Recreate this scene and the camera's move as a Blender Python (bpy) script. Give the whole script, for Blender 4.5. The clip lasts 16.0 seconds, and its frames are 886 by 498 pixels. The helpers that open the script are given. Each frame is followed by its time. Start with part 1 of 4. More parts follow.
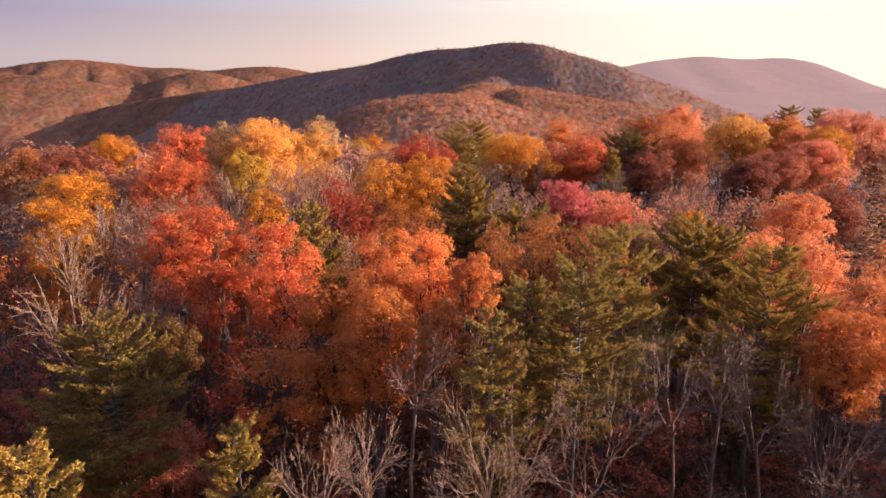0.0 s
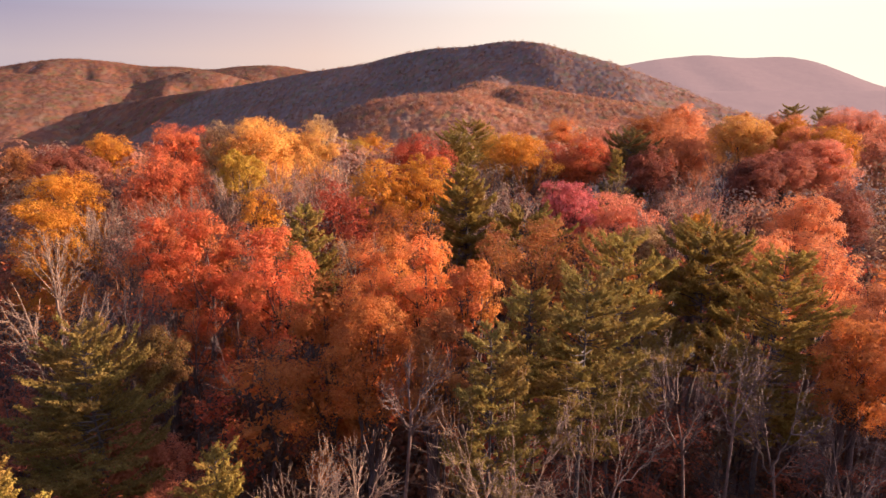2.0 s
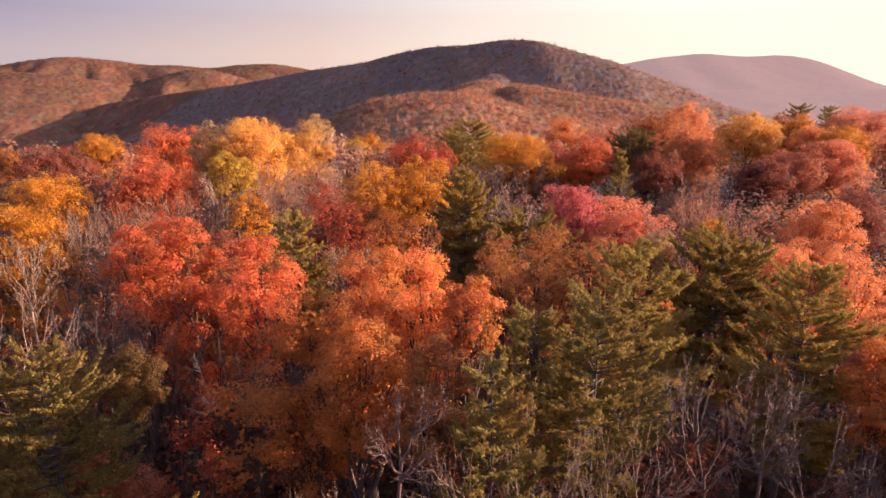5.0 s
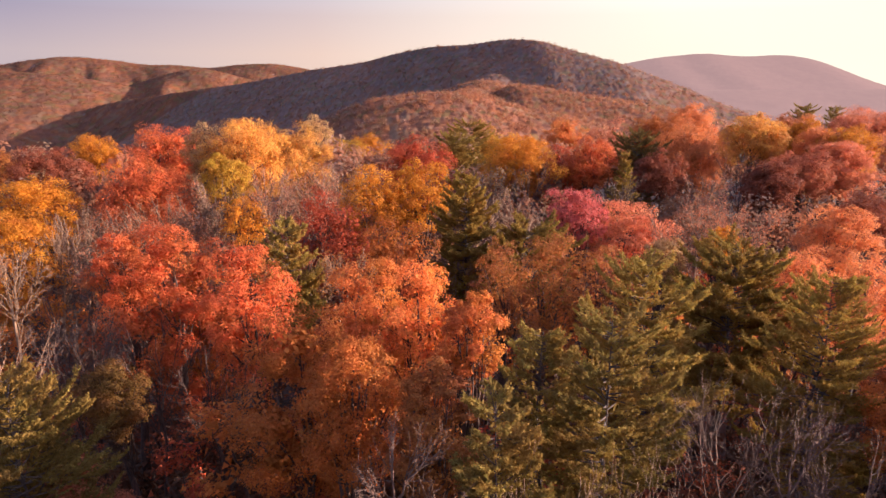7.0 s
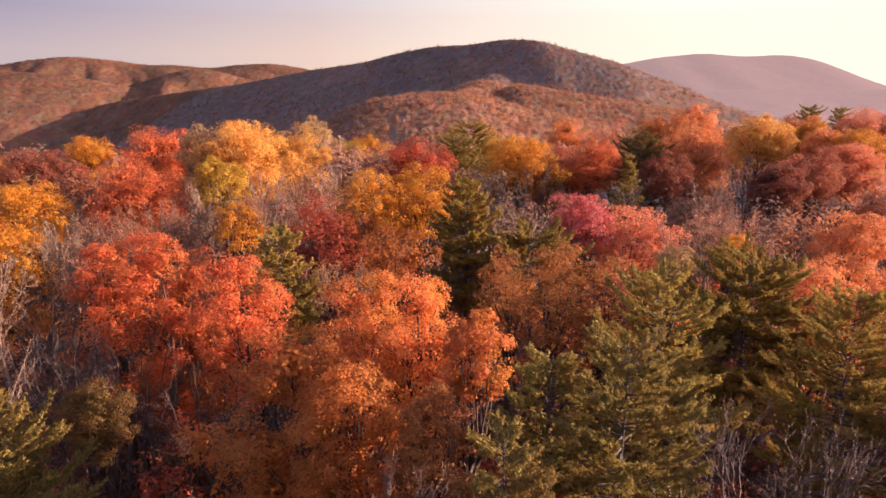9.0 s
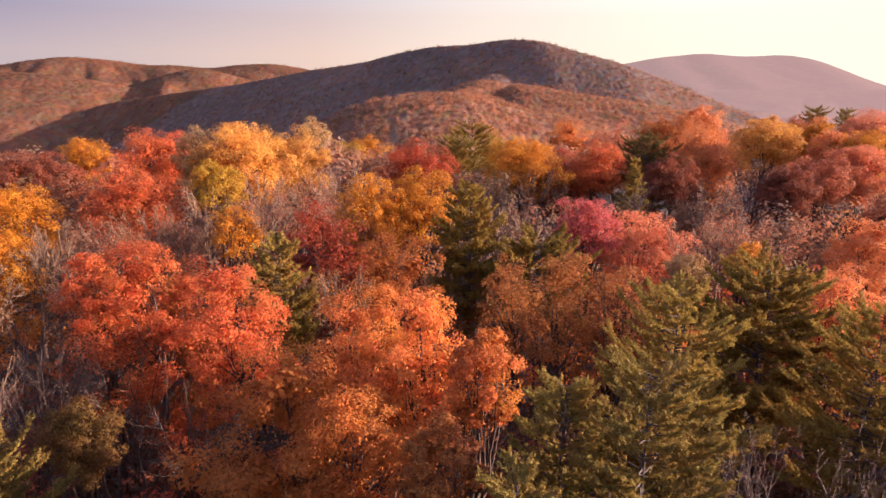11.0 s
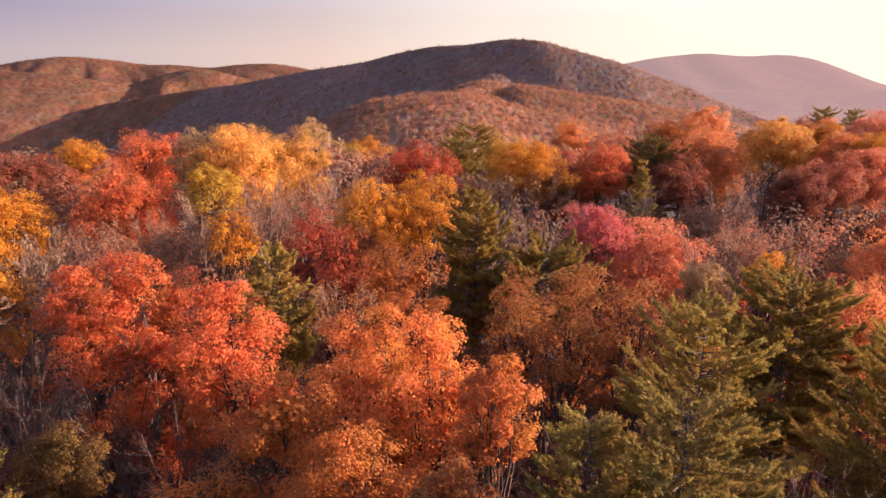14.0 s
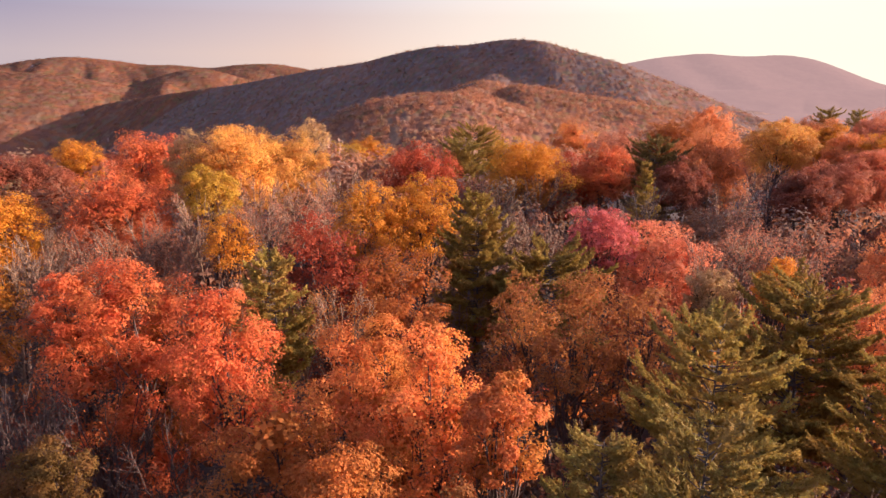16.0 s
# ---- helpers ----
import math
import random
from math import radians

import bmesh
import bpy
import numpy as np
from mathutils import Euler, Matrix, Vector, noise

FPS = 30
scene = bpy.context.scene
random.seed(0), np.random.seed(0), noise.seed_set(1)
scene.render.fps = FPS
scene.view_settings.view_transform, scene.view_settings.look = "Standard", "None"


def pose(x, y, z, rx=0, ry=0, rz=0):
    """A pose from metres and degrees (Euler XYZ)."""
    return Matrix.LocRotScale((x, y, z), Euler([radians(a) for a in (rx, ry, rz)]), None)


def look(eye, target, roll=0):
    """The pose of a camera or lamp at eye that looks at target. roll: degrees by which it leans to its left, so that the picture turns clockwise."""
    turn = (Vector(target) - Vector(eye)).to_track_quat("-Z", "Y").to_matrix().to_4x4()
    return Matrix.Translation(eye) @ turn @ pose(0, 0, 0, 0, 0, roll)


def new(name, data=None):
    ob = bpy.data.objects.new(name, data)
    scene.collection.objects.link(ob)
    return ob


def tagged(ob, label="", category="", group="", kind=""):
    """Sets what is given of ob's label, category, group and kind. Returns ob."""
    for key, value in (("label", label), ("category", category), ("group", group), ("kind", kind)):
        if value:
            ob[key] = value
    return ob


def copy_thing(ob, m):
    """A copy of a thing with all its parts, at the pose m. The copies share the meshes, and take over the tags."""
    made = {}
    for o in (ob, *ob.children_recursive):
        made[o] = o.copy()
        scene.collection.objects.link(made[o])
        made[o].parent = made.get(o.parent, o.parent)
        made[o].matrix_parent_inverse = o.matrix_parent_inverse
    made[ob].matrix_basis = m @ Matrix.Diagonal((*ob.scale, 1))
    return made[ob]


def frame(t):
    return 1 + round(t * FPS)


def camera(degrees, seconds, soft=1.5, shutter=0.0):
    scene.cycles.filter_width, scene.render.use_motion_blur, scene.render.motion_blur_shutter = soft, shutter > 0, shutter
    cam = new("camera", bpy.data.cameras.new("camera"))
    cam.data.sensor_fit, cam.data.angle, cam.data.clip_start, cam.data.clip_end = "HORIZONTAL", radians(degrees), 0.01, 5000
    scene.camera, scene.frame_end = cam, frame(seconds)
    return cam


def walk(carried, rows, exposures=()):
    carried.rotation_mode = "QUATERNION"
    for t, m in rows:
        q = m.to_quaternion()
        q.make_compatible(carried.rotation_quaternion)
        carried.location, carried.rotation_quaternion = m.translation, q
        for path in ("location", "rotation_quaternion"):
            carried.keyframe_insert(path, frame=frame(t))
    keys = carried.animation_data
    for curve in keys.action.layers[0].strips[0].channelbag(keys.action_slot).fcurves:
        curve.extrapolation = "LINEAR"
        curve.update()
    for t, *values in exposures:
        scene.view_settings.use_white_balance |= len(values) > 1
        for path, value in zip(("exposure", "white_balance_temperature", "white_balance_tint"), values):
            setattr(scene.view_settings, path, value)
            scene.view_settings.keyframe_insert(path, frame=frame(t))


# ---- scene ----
cam = camera(72.0, 16.0, soft=1.5)
PATH = [
    (0.0, pose(0.000, 0.000, 30.000, 75.164, 0, 0)),
    (1.0, pose(0.050, 0.795, 30.001, 75.110, 0, 0)),
    (2.0, pose(0.117, 1.671, 29.994, 75.053, 0, 0)),
    (3.0, pose(0.189, 2.611, 29.988, 75.002, 0, 0)),
    (4.0, pose(0.257, 3.594, 29.991, 74.961, 0, 0)),
    (5.0, pose(0.312, 4.602, 30.008, 74.934, 0, 0)),
    (6.0, pose(0.345, 5.616, 30.039, 74.920, 0, 0)),
    (7.0, pose(0.352, 6.617, 30.084, 74.916, 0, 0)),
    (8.0, pose(0.328, 7.590, 30.141, 74.918, 0, 0)),
    (9.0, pose(0.274, 8.520, 30.207, 74.923, 0, 0)),
    (10.0, pose(0.191, 9.397, 30.277, 74.927, 0, 0)),
    (11.0, pose(0.084, 10.213, 30.345, 74.927, 0, 0)),
    (12.0, pose(-0.038, 10.966, 30.408, 74.921, 0, 0)),
    (13.0, pose(-0.161, 11.659, 30.461, 74.911, 0, 0)),
    (14.0, pose(-0.268, 12.301, 30.499, 74.901, 0, 0)),
    (15.0, pose(-0.337, 12.907, 30.522, 74.899, 0, 0)),
    (16.0, pose(-0.342, 13.500, 30.527, 74.918, 0, 0)),
]
walk(cam, PATH)

# ---- world and sun ----
SUN_AZ, SUN_EL = 81.0, 14.5          # degrees to the right of +y, and above the horizon
SUN_DIR = Vector((math.sin(radians(SUN_AZ)) * math.cos(radians(SUN_EL)),
                  math.cos(radians(SUN_AZ)) * math.cos(radians(SUN_EL)), math.sin(radians(SUN_EL))))
world = bpy.data.worlds.new("evening_sky")
scene.world = world
world.use_nodes = True
wn, wl = world.node_tree.nodes, world.node_tree.links
wn.clear()
sky = wn.new("ShaderNodeTexSky")
sky.sky_type = "NISHITA"
sky.sun_disc = False
sky.sun_elevation, sky.sun_rotation = radians(SUN_EL), radians(SUN_AZ)
sky.air_density, sky.dust_density, sky.ozone_density = 1.0, 1.5, 2.0
# low evening haze: lavender opposite the sun, cream white towards it, thinning out upwards
SKY_LEVEL, HAZE_LEVEL = 0.175, 0.325
way = wn.new("ShaderNodeTexCoord")
axes = wn.new("ShaderNodeSeparateXYZ")
wl.new(way.outputs["Generated"], axes.inputs[0])
toward = wn.new("ShaderNodeVectorMath")
toward.operation = "DOT_PRODUCT"
toward.inputs[1].default_value = (math.sin(radians(SUN_AZ)), math.cos(radians(SUN_AZ)), 0)
wl.new(way.outputs["Generated"], toward.inputs[0])


def world_ramp(fac, lo, hi, stops):
    m = wn.new("ShaderNodeMapRange")
    m.inputs["From Min"].default_value, m.inputs["From Max"].default_value = lo, hi
    wl.new(fac, m.inputs["Value"])
    r = wn.new("ShaderNodeValToRGB")
    e = r.color_ramp.elements
    while len(e) < len(stops):
        e.new(0.5)
    for k, (p, c) in zip(e, stops):
        k.position, k.color = p, (*c, 1)
    wl.new(m.outputs[0], r.inputs["Fac"])
    return r.outputs["Color"]


def world_mix(kind, fac, one, two):
    x = wn.new("ShaderNodeMix")
    x.data_type, x.blend_type = "RGBA", kind
    for sock, v in ((x.inputs[0], fac), (x.inputs[6], one), (x.inputs[7], two)):
        if hasattr(v, "links"):
            wl.new(v, sock)
        else:
            sock.default_value = v
    return x.outputs[2]


low = world_ramp(toward.outputs["Value"], -1, 1, [(0.0, (0.50, 0.44, 0.50)), (0.29, (0.53, 0.43, 0.455)), (0.48, (0.78, 0.58, 0.50)), (0.60, (0.93, 0.76, 0.65)), (0.78, (1.0, 0.92, 0.76)), (1.0, (1.0, 0.95, 0.78))])
high = world_ramp(toward.outputs["Value"], -1, 1, [(0.0, (0.34, 0.33, 0.48)), (0.29, (0.30, 0.28, 0.42)), (0.48, (0.58, 0.49, 0.53)), (0.60, (0.82, 0.71, 0.66)), (0.74, (1.0, 0.92, 0.80)), (1.0, (1.0, 0.93, 0.78))])
band = world_ramp(axes.outputs["Z"], 0.045, 0.13, [(0.0, (0, 0, 0)), (1.0, (1, 1, 1))])
haze = world_mix("MULTIPLY", 1.0, world_mix("MIX", band, low, high), (HAZE_LEVEL, HAZE_LEVEL, HAZE_LEVEL, 1))
clear = world_mix("MULTIPLY", 1.0, sky.outputs[0], (SKY_LEVEL * 1.05, SKY_LEVEL * 0.93, SKY_LEVEL * 1.08, 1))
thin = world_ramp(axes.outputs["Z"], 0.1, 0.6, [(0.0, (0, 0, 0)), (1.0, (1, 1, 1))])
back = wn.new("ShaderNodeBackground")
back.inputs["Strength"].default_value = 1.0
wout = wn.new("ShaderNodeOutputWorld")
wl.new(world_mix("MIX", thin, haze, clear), back.inputs["Color"])
wl.new(back.outputs[0], wout.inputs["Surface"])

sun = new("sun", bpy.data.lights.new("sun", "SUN"))
sun.data.energy, sun.data.angle, sun.data.color = 4.85, radians(0.6), (1.0, 0.84, 0.735)
sun.matrix_world = look(SUN_DIR * 400, (0, 0, 0))
scene.view_settings.exposure = 1.8


# ---- materials ----
def material(name):
    m = bpy.data.materials.new(name)
    m.use_nodes = True
    m.node_tree.nodes.clear()
    return m, m.node_tree.nodes, m.node_tree.links


def mix_rgb(n, l, kind, fac, a, b):
    x = n.new("ShaderNodeMix")
    x.data_type, x.blend_type = "RGBA", kind
    for sock, v in ((x.inputs[0], fac), (x.inputs[6], a), (x.inputs[7], b)):
        if hasattr(v, "links"):
            l.new(v, sock)
        else:
            sock.default_value = v
    return x.outputs[2]


def noise_tex(n, l, scale, detail=3.0, rough=0.55, where="Object"):
    co = n.new("ShaderNodeTexCoord")
    t = n.new("ShaderNodeTexNoise")
    t.inputs["Scale"].default_value, t.inputs["Detail"].default_value = scale, detail
    t.inputs["Roughness"].default_value = rough
    l.new(co.outputs[where], t.inputs["Vector"])
    return t.outputs["Fac"]


def ramp(n, l, fac, stops):
    r = n.new("ShaderNodeValToRGB")
    e = r.color_ramp.elements
    while len(e) < len(stops):
        e.new(0.5)
    for s, (p, c) in zip(e, stops):
        s.position, s.color = p, (*c, 1)
    l.new(fac, r.inputs["Fac"])
    return r.outputs["Color"]


def leaf_material(name, colour, aged, through_light=0.45, rough=0.7):
    """Leaves of one colour: every leaf a little different, patches of older, browner leaves, light shining through."""
    m, n, l = material(name)
    geo = n.new("ShaderNodeNewGeometry")
    per_leaf = ramp(n, l, geo.outputs["Random Per Island"],
                    [(0.0, [c * 0.75 for c in colour]), (0.45, colour), (0.8, [min(1, c * 1.12) for c in colour]),
                     (1.0, [min(1, colour[0] * 1.15), min(1, colour[1] * 1.45), colour[2] * 1.4])])
    patch = ramp(n, l, noise_tex(n, l, 0.45, 3.0), [(0.42, (0, 0, 0)), (0.68, (1, 1, 1))])
    tint = mix_rgb(n, l, "MIX", patch, per_leaf, (*aged, 1))
    fine = ramp(n, l, noise_tex(n, l, 9.0, 2.0), [(0.3, (0.85, 0.85, 0.85)), (0.7, (1.1, 1.1, 1.1))])
    tint = mix_rgb(n, l, "MULTIPLY", 1.0, tint, fine)
    info = n.new("ShaderNodeObjectInfo")
    whole = ramp(n, l, info.outputs["Random"], [(0.0, (0.82, 0.78, 0.8)), (1.0, (1.12, 1.1, 1.1))])
    tint = mix_rgb(n, l, "MULTIPLY", 1.0, tint, whole)
    p = n.new("ShaderNodeBsdfPrincipled")
    p.inputs["Roughness"].default_value = rough
    p.inputs["Specular IOR Level"].default_value = 0.12
    tr = n.new("ShaderNodeBsdfTranslucent")
    l.new(tint, p.inputs["Base Color"])
    l.new(tint, tr.inputs["Color"])
    mx = n.new("ShaderNodeMixShader")
    mx.inputs[0].default_value = through_light
    l.new(p.outputs[0], mx.inputs[1])
    l.new(tr.outputs[0], mx.inputs[2])
    o = n.new("ShaderNodeOutputMaterial")
    l.new(mx.outputs[0], o.inputs["Surface"])
    return m


def bark_material(name, dark, light):
    m, n, l = material(name)
    co = n.new("ShaderNodeTexCoord")
    mp = n.new("ShaderNodeMapping")
    mp.inputs["Scale"].default_value = (9, 9, 1.6)
    l.new(co.outputs["Object"], mp.inputs["Vector"])
    t = n.new("ShaderNodeTexNoise")
    t.inputs["Scale"].default_value, t.inputs["Detail"].default_value = 1.5, 5
    l.new(mp.outputs[0], t.inputs["Vector"])
    col = ramp(n, l, t.outputs["Fac"], [(0.32, dark), (0.66, light)])
    stain = ramp(n, l, noise_tex(n, l, 0.6), [(0.35, (0.7, 0.68, 0.66)), (0.65, (1.1, 1.08, 1.05))])
    col = mix_rgb(n, l, "MULTIPLY", 1.0, col, stain)
    p = n.new("ShaderNodeBsdfPrincipled")
    p.inputs["Roughness"].default_value = 0.9
    l.new(col, p.inputs["Base Color"])
    bp = n.new("ShaderNodeBump")
    bp.inputs["Strength"].default_value, bp.inputs["Distance"].default_value = 0.5, 0.03
    l.new(t.outputs["Fac"], bp.inputs["Height"])
    l.new(bp.outputs[0], p.inputs["Normal"])
    o = n.new("ShaderNodeOutputMaterial")
    l.new(p.outputs[0], o.inputs["Surface"])
    return m


def ground_material():
    m, n, l = material("leaf_litter")
    a = ramp(n, l, noise_tex(n, l, 3.0, 6.0, 0.7), [(0.3, (0.03, 0.016, 0.012)), (0.5, (0.065, 0.03, 0.019)), (0.72, (0.12, 0.05, 0.026))])
    b = ramp(n, l, noise_tex(n, l, 0.02, 4.0), [(0.35, (0.75, 0.8, 0.75)), (0.65, (1.15, 1.05, 1.0))])
    co = n.new("ShaderNodeTexCoord")
    far = n.new("ShaderNodeVectorMath")
    far.operation = "LENGTH"
    l.new(co.outputs["Object"], far.inputs[0])
    mr = n.new("ShaderNodeMapRange")
    mr.inputs["From Min"].default_value, mr.inputs["From Max"].default_value = 180, 420
    l.new(far.outputs["Value"], mr.inputs["Value"])
    brush = ramp(n, l, noise_tex(n, l, 0.09, 6.0, 0.7), [(0.3, (0.12, 0.055, 0.035)), (0.5, (0.18, 0.08, 0.048)), (0.7, (0.24, 0.105, 0.06))])
    c = mix_rgb(n, l, "MULTIPLY", 1.0, mix_rgb(n, l, "MIX", mr.outputs[0], a, brush), b)
    p = n.new("ShaderNodeBsdfPrincipled")
    p.inputs["Roughness"].default_value = 0.95
    l.new(c, p.inputs["Base Color"])
    bp = n.new("ShaderNodeBump")
    bp.inputs["Strength"].default_value, bp.inputs["Distance"].default_value = 0.7, 0.12
    l.new(noise_tex(n, l, 5.0, 5.0), bp.inputs["Height"])
    l.new(bp.outputs[0], p.inputs["Normal"])
    o = n.new("ShaderNodeOutputMaterial")
    l.new(p.outputs[0], o.inputs["Surface"])
    return m


def woods_material(name, through_light=0.25):
    """Far crowns: the colour of each tree is kept in the mesh, every spray of leaves varies it."""
    m, n, l = material(name)
    at = n.new("ShaderNodeAttribute")
    at.attribute_name = "tree_colour"
    geo = n.new("ShaderNodeNewGeometry")
    v = ramp(n, l, geo.outputs["Random Per Island"], [(0.0, (0.86, 0.86, 0.87)), (0.6, (1, 1, 1)), (1.0, (1.12, 1.1, 1.06))])
    c = mix_rgb(n, l, "MULTIPLY", 1.0, at.outputs["Color"], v)
    p = n.new("ShaderNodeBsdfPrincipled")
    p.inputs["Roughness"].default_value = 0.8
    p.inputs["Specular IOR Level"].default_value = 0.2
    tr = n.new("ShaderNodeBsdfTranslucent")
    l.new(c, p.inputs["Base Color"])
    l.new(c, tr.inputs["Color"])
    mx = n.new("ShaderNodeMixShader")
    mx.inputs[0].default_value = through_light
    l.new(p.outputs[0], mx.inputs[1])
    l.new(tr.outputs[0], mx.inputs[2])
    o = n.new("ShaderNodeOutputMaterial")
    l.new(mx.outputs[0], o.inputs["Surface"])
    return m


TONES = {  # leaf colour, colour of the older leaves, words
    "scarlet": ((0.66, 0.13, 0.045), (0.50, 0.15, 0.04), "scarlet red"),
    "crimson": ((0.58, 0.125, 0.10), (0.46, 0.10, 0.075), "crimson pink"),
    "coral": ((0.62, 0.18, 0.085), (0.48, 0.16, 0.07), "coral red"),
    "darkred": ((0.46, 0.075, 0.032), (0.36, 0.085, 0.034), "deep red"),
    "orange": ((0.72, 0.19, 0.055), (0.64, 0.24, 0.045), "bright orange"),
    "rust": ((0.52, 0.14, 0.032), (0.42, 0.14, 0.032), "rust orange"),
    "gold": ((0.62, 0.235, 0.024), (0.50, 0.155, 0.024), "golden orange"),
    "yellow": ((0.68, 0.32, 0.065), (0.58, 0.22, 0.055), "golden yellow"),
    "peach": ((0.68, 0.225, 0.075), (0.56, 0.18, 0.065), "light orange"),
    "pale": ((0.60, 0.34, 0.13), (0.46, 0.23, 0.09), "pale straw yellow"),
    "olive": ((0.46, 0.25, 0.028), (0.44, 0.17, 0.028), "olive yellow"),
    # bronze: a lowered olive, the tree's shade put into its leaf colour
    "bronze": ((0.18, 0.092, 0.024), (0.19, 0.075, 0.024), "bronze brown"),
    # orange leaves with the pink of distant haze painted into their colour
    "hazed": ((0.54, 0.175, 0.085), (0.42, 0.14, 0.075), "haze-tinted orange"),
    "russet": ((0.46, 0.16, 0.04), (0.32, 0.10, 0.035), "russet brown"),
    # dusky also paints shade into the leaves of trees in dark hollows
    "dusky": ((0.30, 0.075, 0.035), (0.21, 0.065, 0.035), "dusky reddish brown"),
}
LEAF = {k: leaf_material("leaves_" + k, a, b) for k, (a, b, _) in TONES.items()}
# moss and dark: lower tones; on the near pines they paint in shade
NEEDLE = {
    "green": leaf_material("needles_green", (0.275, 0.172, 0.036), (0.33, 0.172, 0.04), 0.4, 0.8),
    "dark": leaf_material("needles_dark", (0.165, 0.102, 0.027), (0.20, 0.108, 0.03), 0.35, 0.8),
    "moss": leaf_material("needles_moss", (0.225, 0.142, 0.032), (0.265, 0.142, 0.034), 0.38, 0.8),
    "yellow": leaf_material("needles_yellow", (0.315, 0.19, 0.036), (0.33, 0.168, 0.036), 0.38, 0.8),
}
BARK = bark_material("grey_brown_bark", (0.040, 0.019, 0.014), (0.11, 0.053, 0.038))
# on bare trees 48 to 95 m out, pale bark paints sunlit twigs
BARK_PALE = bark_material("pale_bark", (0.14, 0.073, 0.043), (0.33, 0.18, 0.108))
BARK_PINE = bark_material("pine_bark", (0.04, 0.026, 0.022), (0.11, 0.065, 0.05))
BARK_GREY = bark_material("weathered_bark", (0.075, 0.036, 0.025), (0.18, 0.092, 0.064))
LITTER = ground_material()
WOODS = woods_material("far_woods_leaves", 0.5)


def distance_material():
    """A far ridge: its mauve colour and its glow paint in miles of lit evening air."""
    m, n, l = material("glowing_haze")
    t = noise_tex(n, l, 0.03, 5.0, 0.65)
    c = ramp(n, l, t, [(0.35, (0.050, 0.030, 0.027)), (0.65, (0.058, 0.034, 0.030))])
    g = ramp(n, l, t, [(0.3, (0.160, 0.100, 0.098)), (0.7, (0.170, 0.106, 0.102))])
    p = n.new("ShaderNodeBsdfPrincipled")
    p.inputs["Roughness"].default_value = 1.0
    p.inputs["Specular IOR Level"].default_value = 0.0
    l.new(c, p.inputs["Base Color"])
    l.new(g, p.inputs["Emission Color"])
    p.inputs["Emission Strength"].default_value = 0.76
    o = n.new("ShaderNodeOutputMaterial")
    l.new(p.outputs[0], o.inputs["Surface"])
    return m


DISTANCE = distance_material()


def canopy_material():
    """The closed canopy of far hillsides: the colour of each crown is kept in the mesh, sprays and twigs vary it."""
    m, n, l = material("hillside_canopy")
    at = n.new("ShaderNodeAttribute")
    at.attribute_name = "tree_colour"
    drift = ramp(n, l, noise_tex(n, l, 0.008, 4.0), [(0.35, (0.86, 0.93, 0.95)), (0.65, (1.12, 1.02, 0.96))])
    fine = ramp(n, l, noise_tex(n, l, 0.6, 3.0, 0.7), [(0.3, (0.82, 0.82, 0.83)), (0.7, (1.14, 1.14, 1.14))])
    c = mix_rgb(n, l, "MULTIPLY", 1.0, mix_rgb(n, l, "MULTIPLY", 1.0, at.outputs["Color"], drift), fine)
    p = n.new("ShaderNodeBsdfPrincipled")
    p.inputs["Roughness"].default_value = 1.0
    p.inputs["Specular IOR Level"].default_value = 0.0
    l.new(c, p.inputs["Base Color"])
    o = n.new("ShaderNodeOutputMaterial")
    l.new(p.outputs[0], o.inputs["Surface"])
    return m


CANOPY = canopy_material()


# ---- the lie of the land ----
def smooth(a, b, x):
    t = np.clip((x - a) / (b - a), 0, 1)
    return t * t * (3 - 2 * t)


def waves(x, y, size, seed):
    """A gentle rolling field, about -1 to 1."""
    r = np.random.RandomState(seed)
    out = np.zeros(np.broadcast(x, y).shape)
    for k in range(7):
        a, s, p = r.uniform(0, 6.283), size * r.uniform(0.6, 1.6), r.uniform(0, 6.283, 2)
        out = out + np.sin((x * math.cos(a) + y * math.sin(a)) / s * 6.283 + p[0] + 1.3 * np.sin((y * math.cos(a) - x * math.sin(a)) / s * 4 + p[1]))
    return out / 4.0


VALLEY = -55.0


def ridge(x, y, dist, bend, xs, zs, fore, aft, gully, seed):
    """A hill whose crest runs across at a distance, with its crest heights given over x, gullied slopes and a rounded top."""
    away = y - (dist + bend * x + 30 * waves(x, 0 * y, 420, seed))
    top = sum(np.interp(x + k * dist / 1150, xs, zs) for k in (-18, -12, -6, 0, 6, 12, 18)) / 7 + dist / 1500
    side = np.where(away < 0, -away * fore, away * aft)
    drop = np.sqrt(side ** 2 + 8.0 ** 2) - 8.0
    g = np.abs(waves(x + 0.35 * away, y * 0.3, 230, seed + 1))
    return top - drop * (1.0 + gully * (0.6 - g))


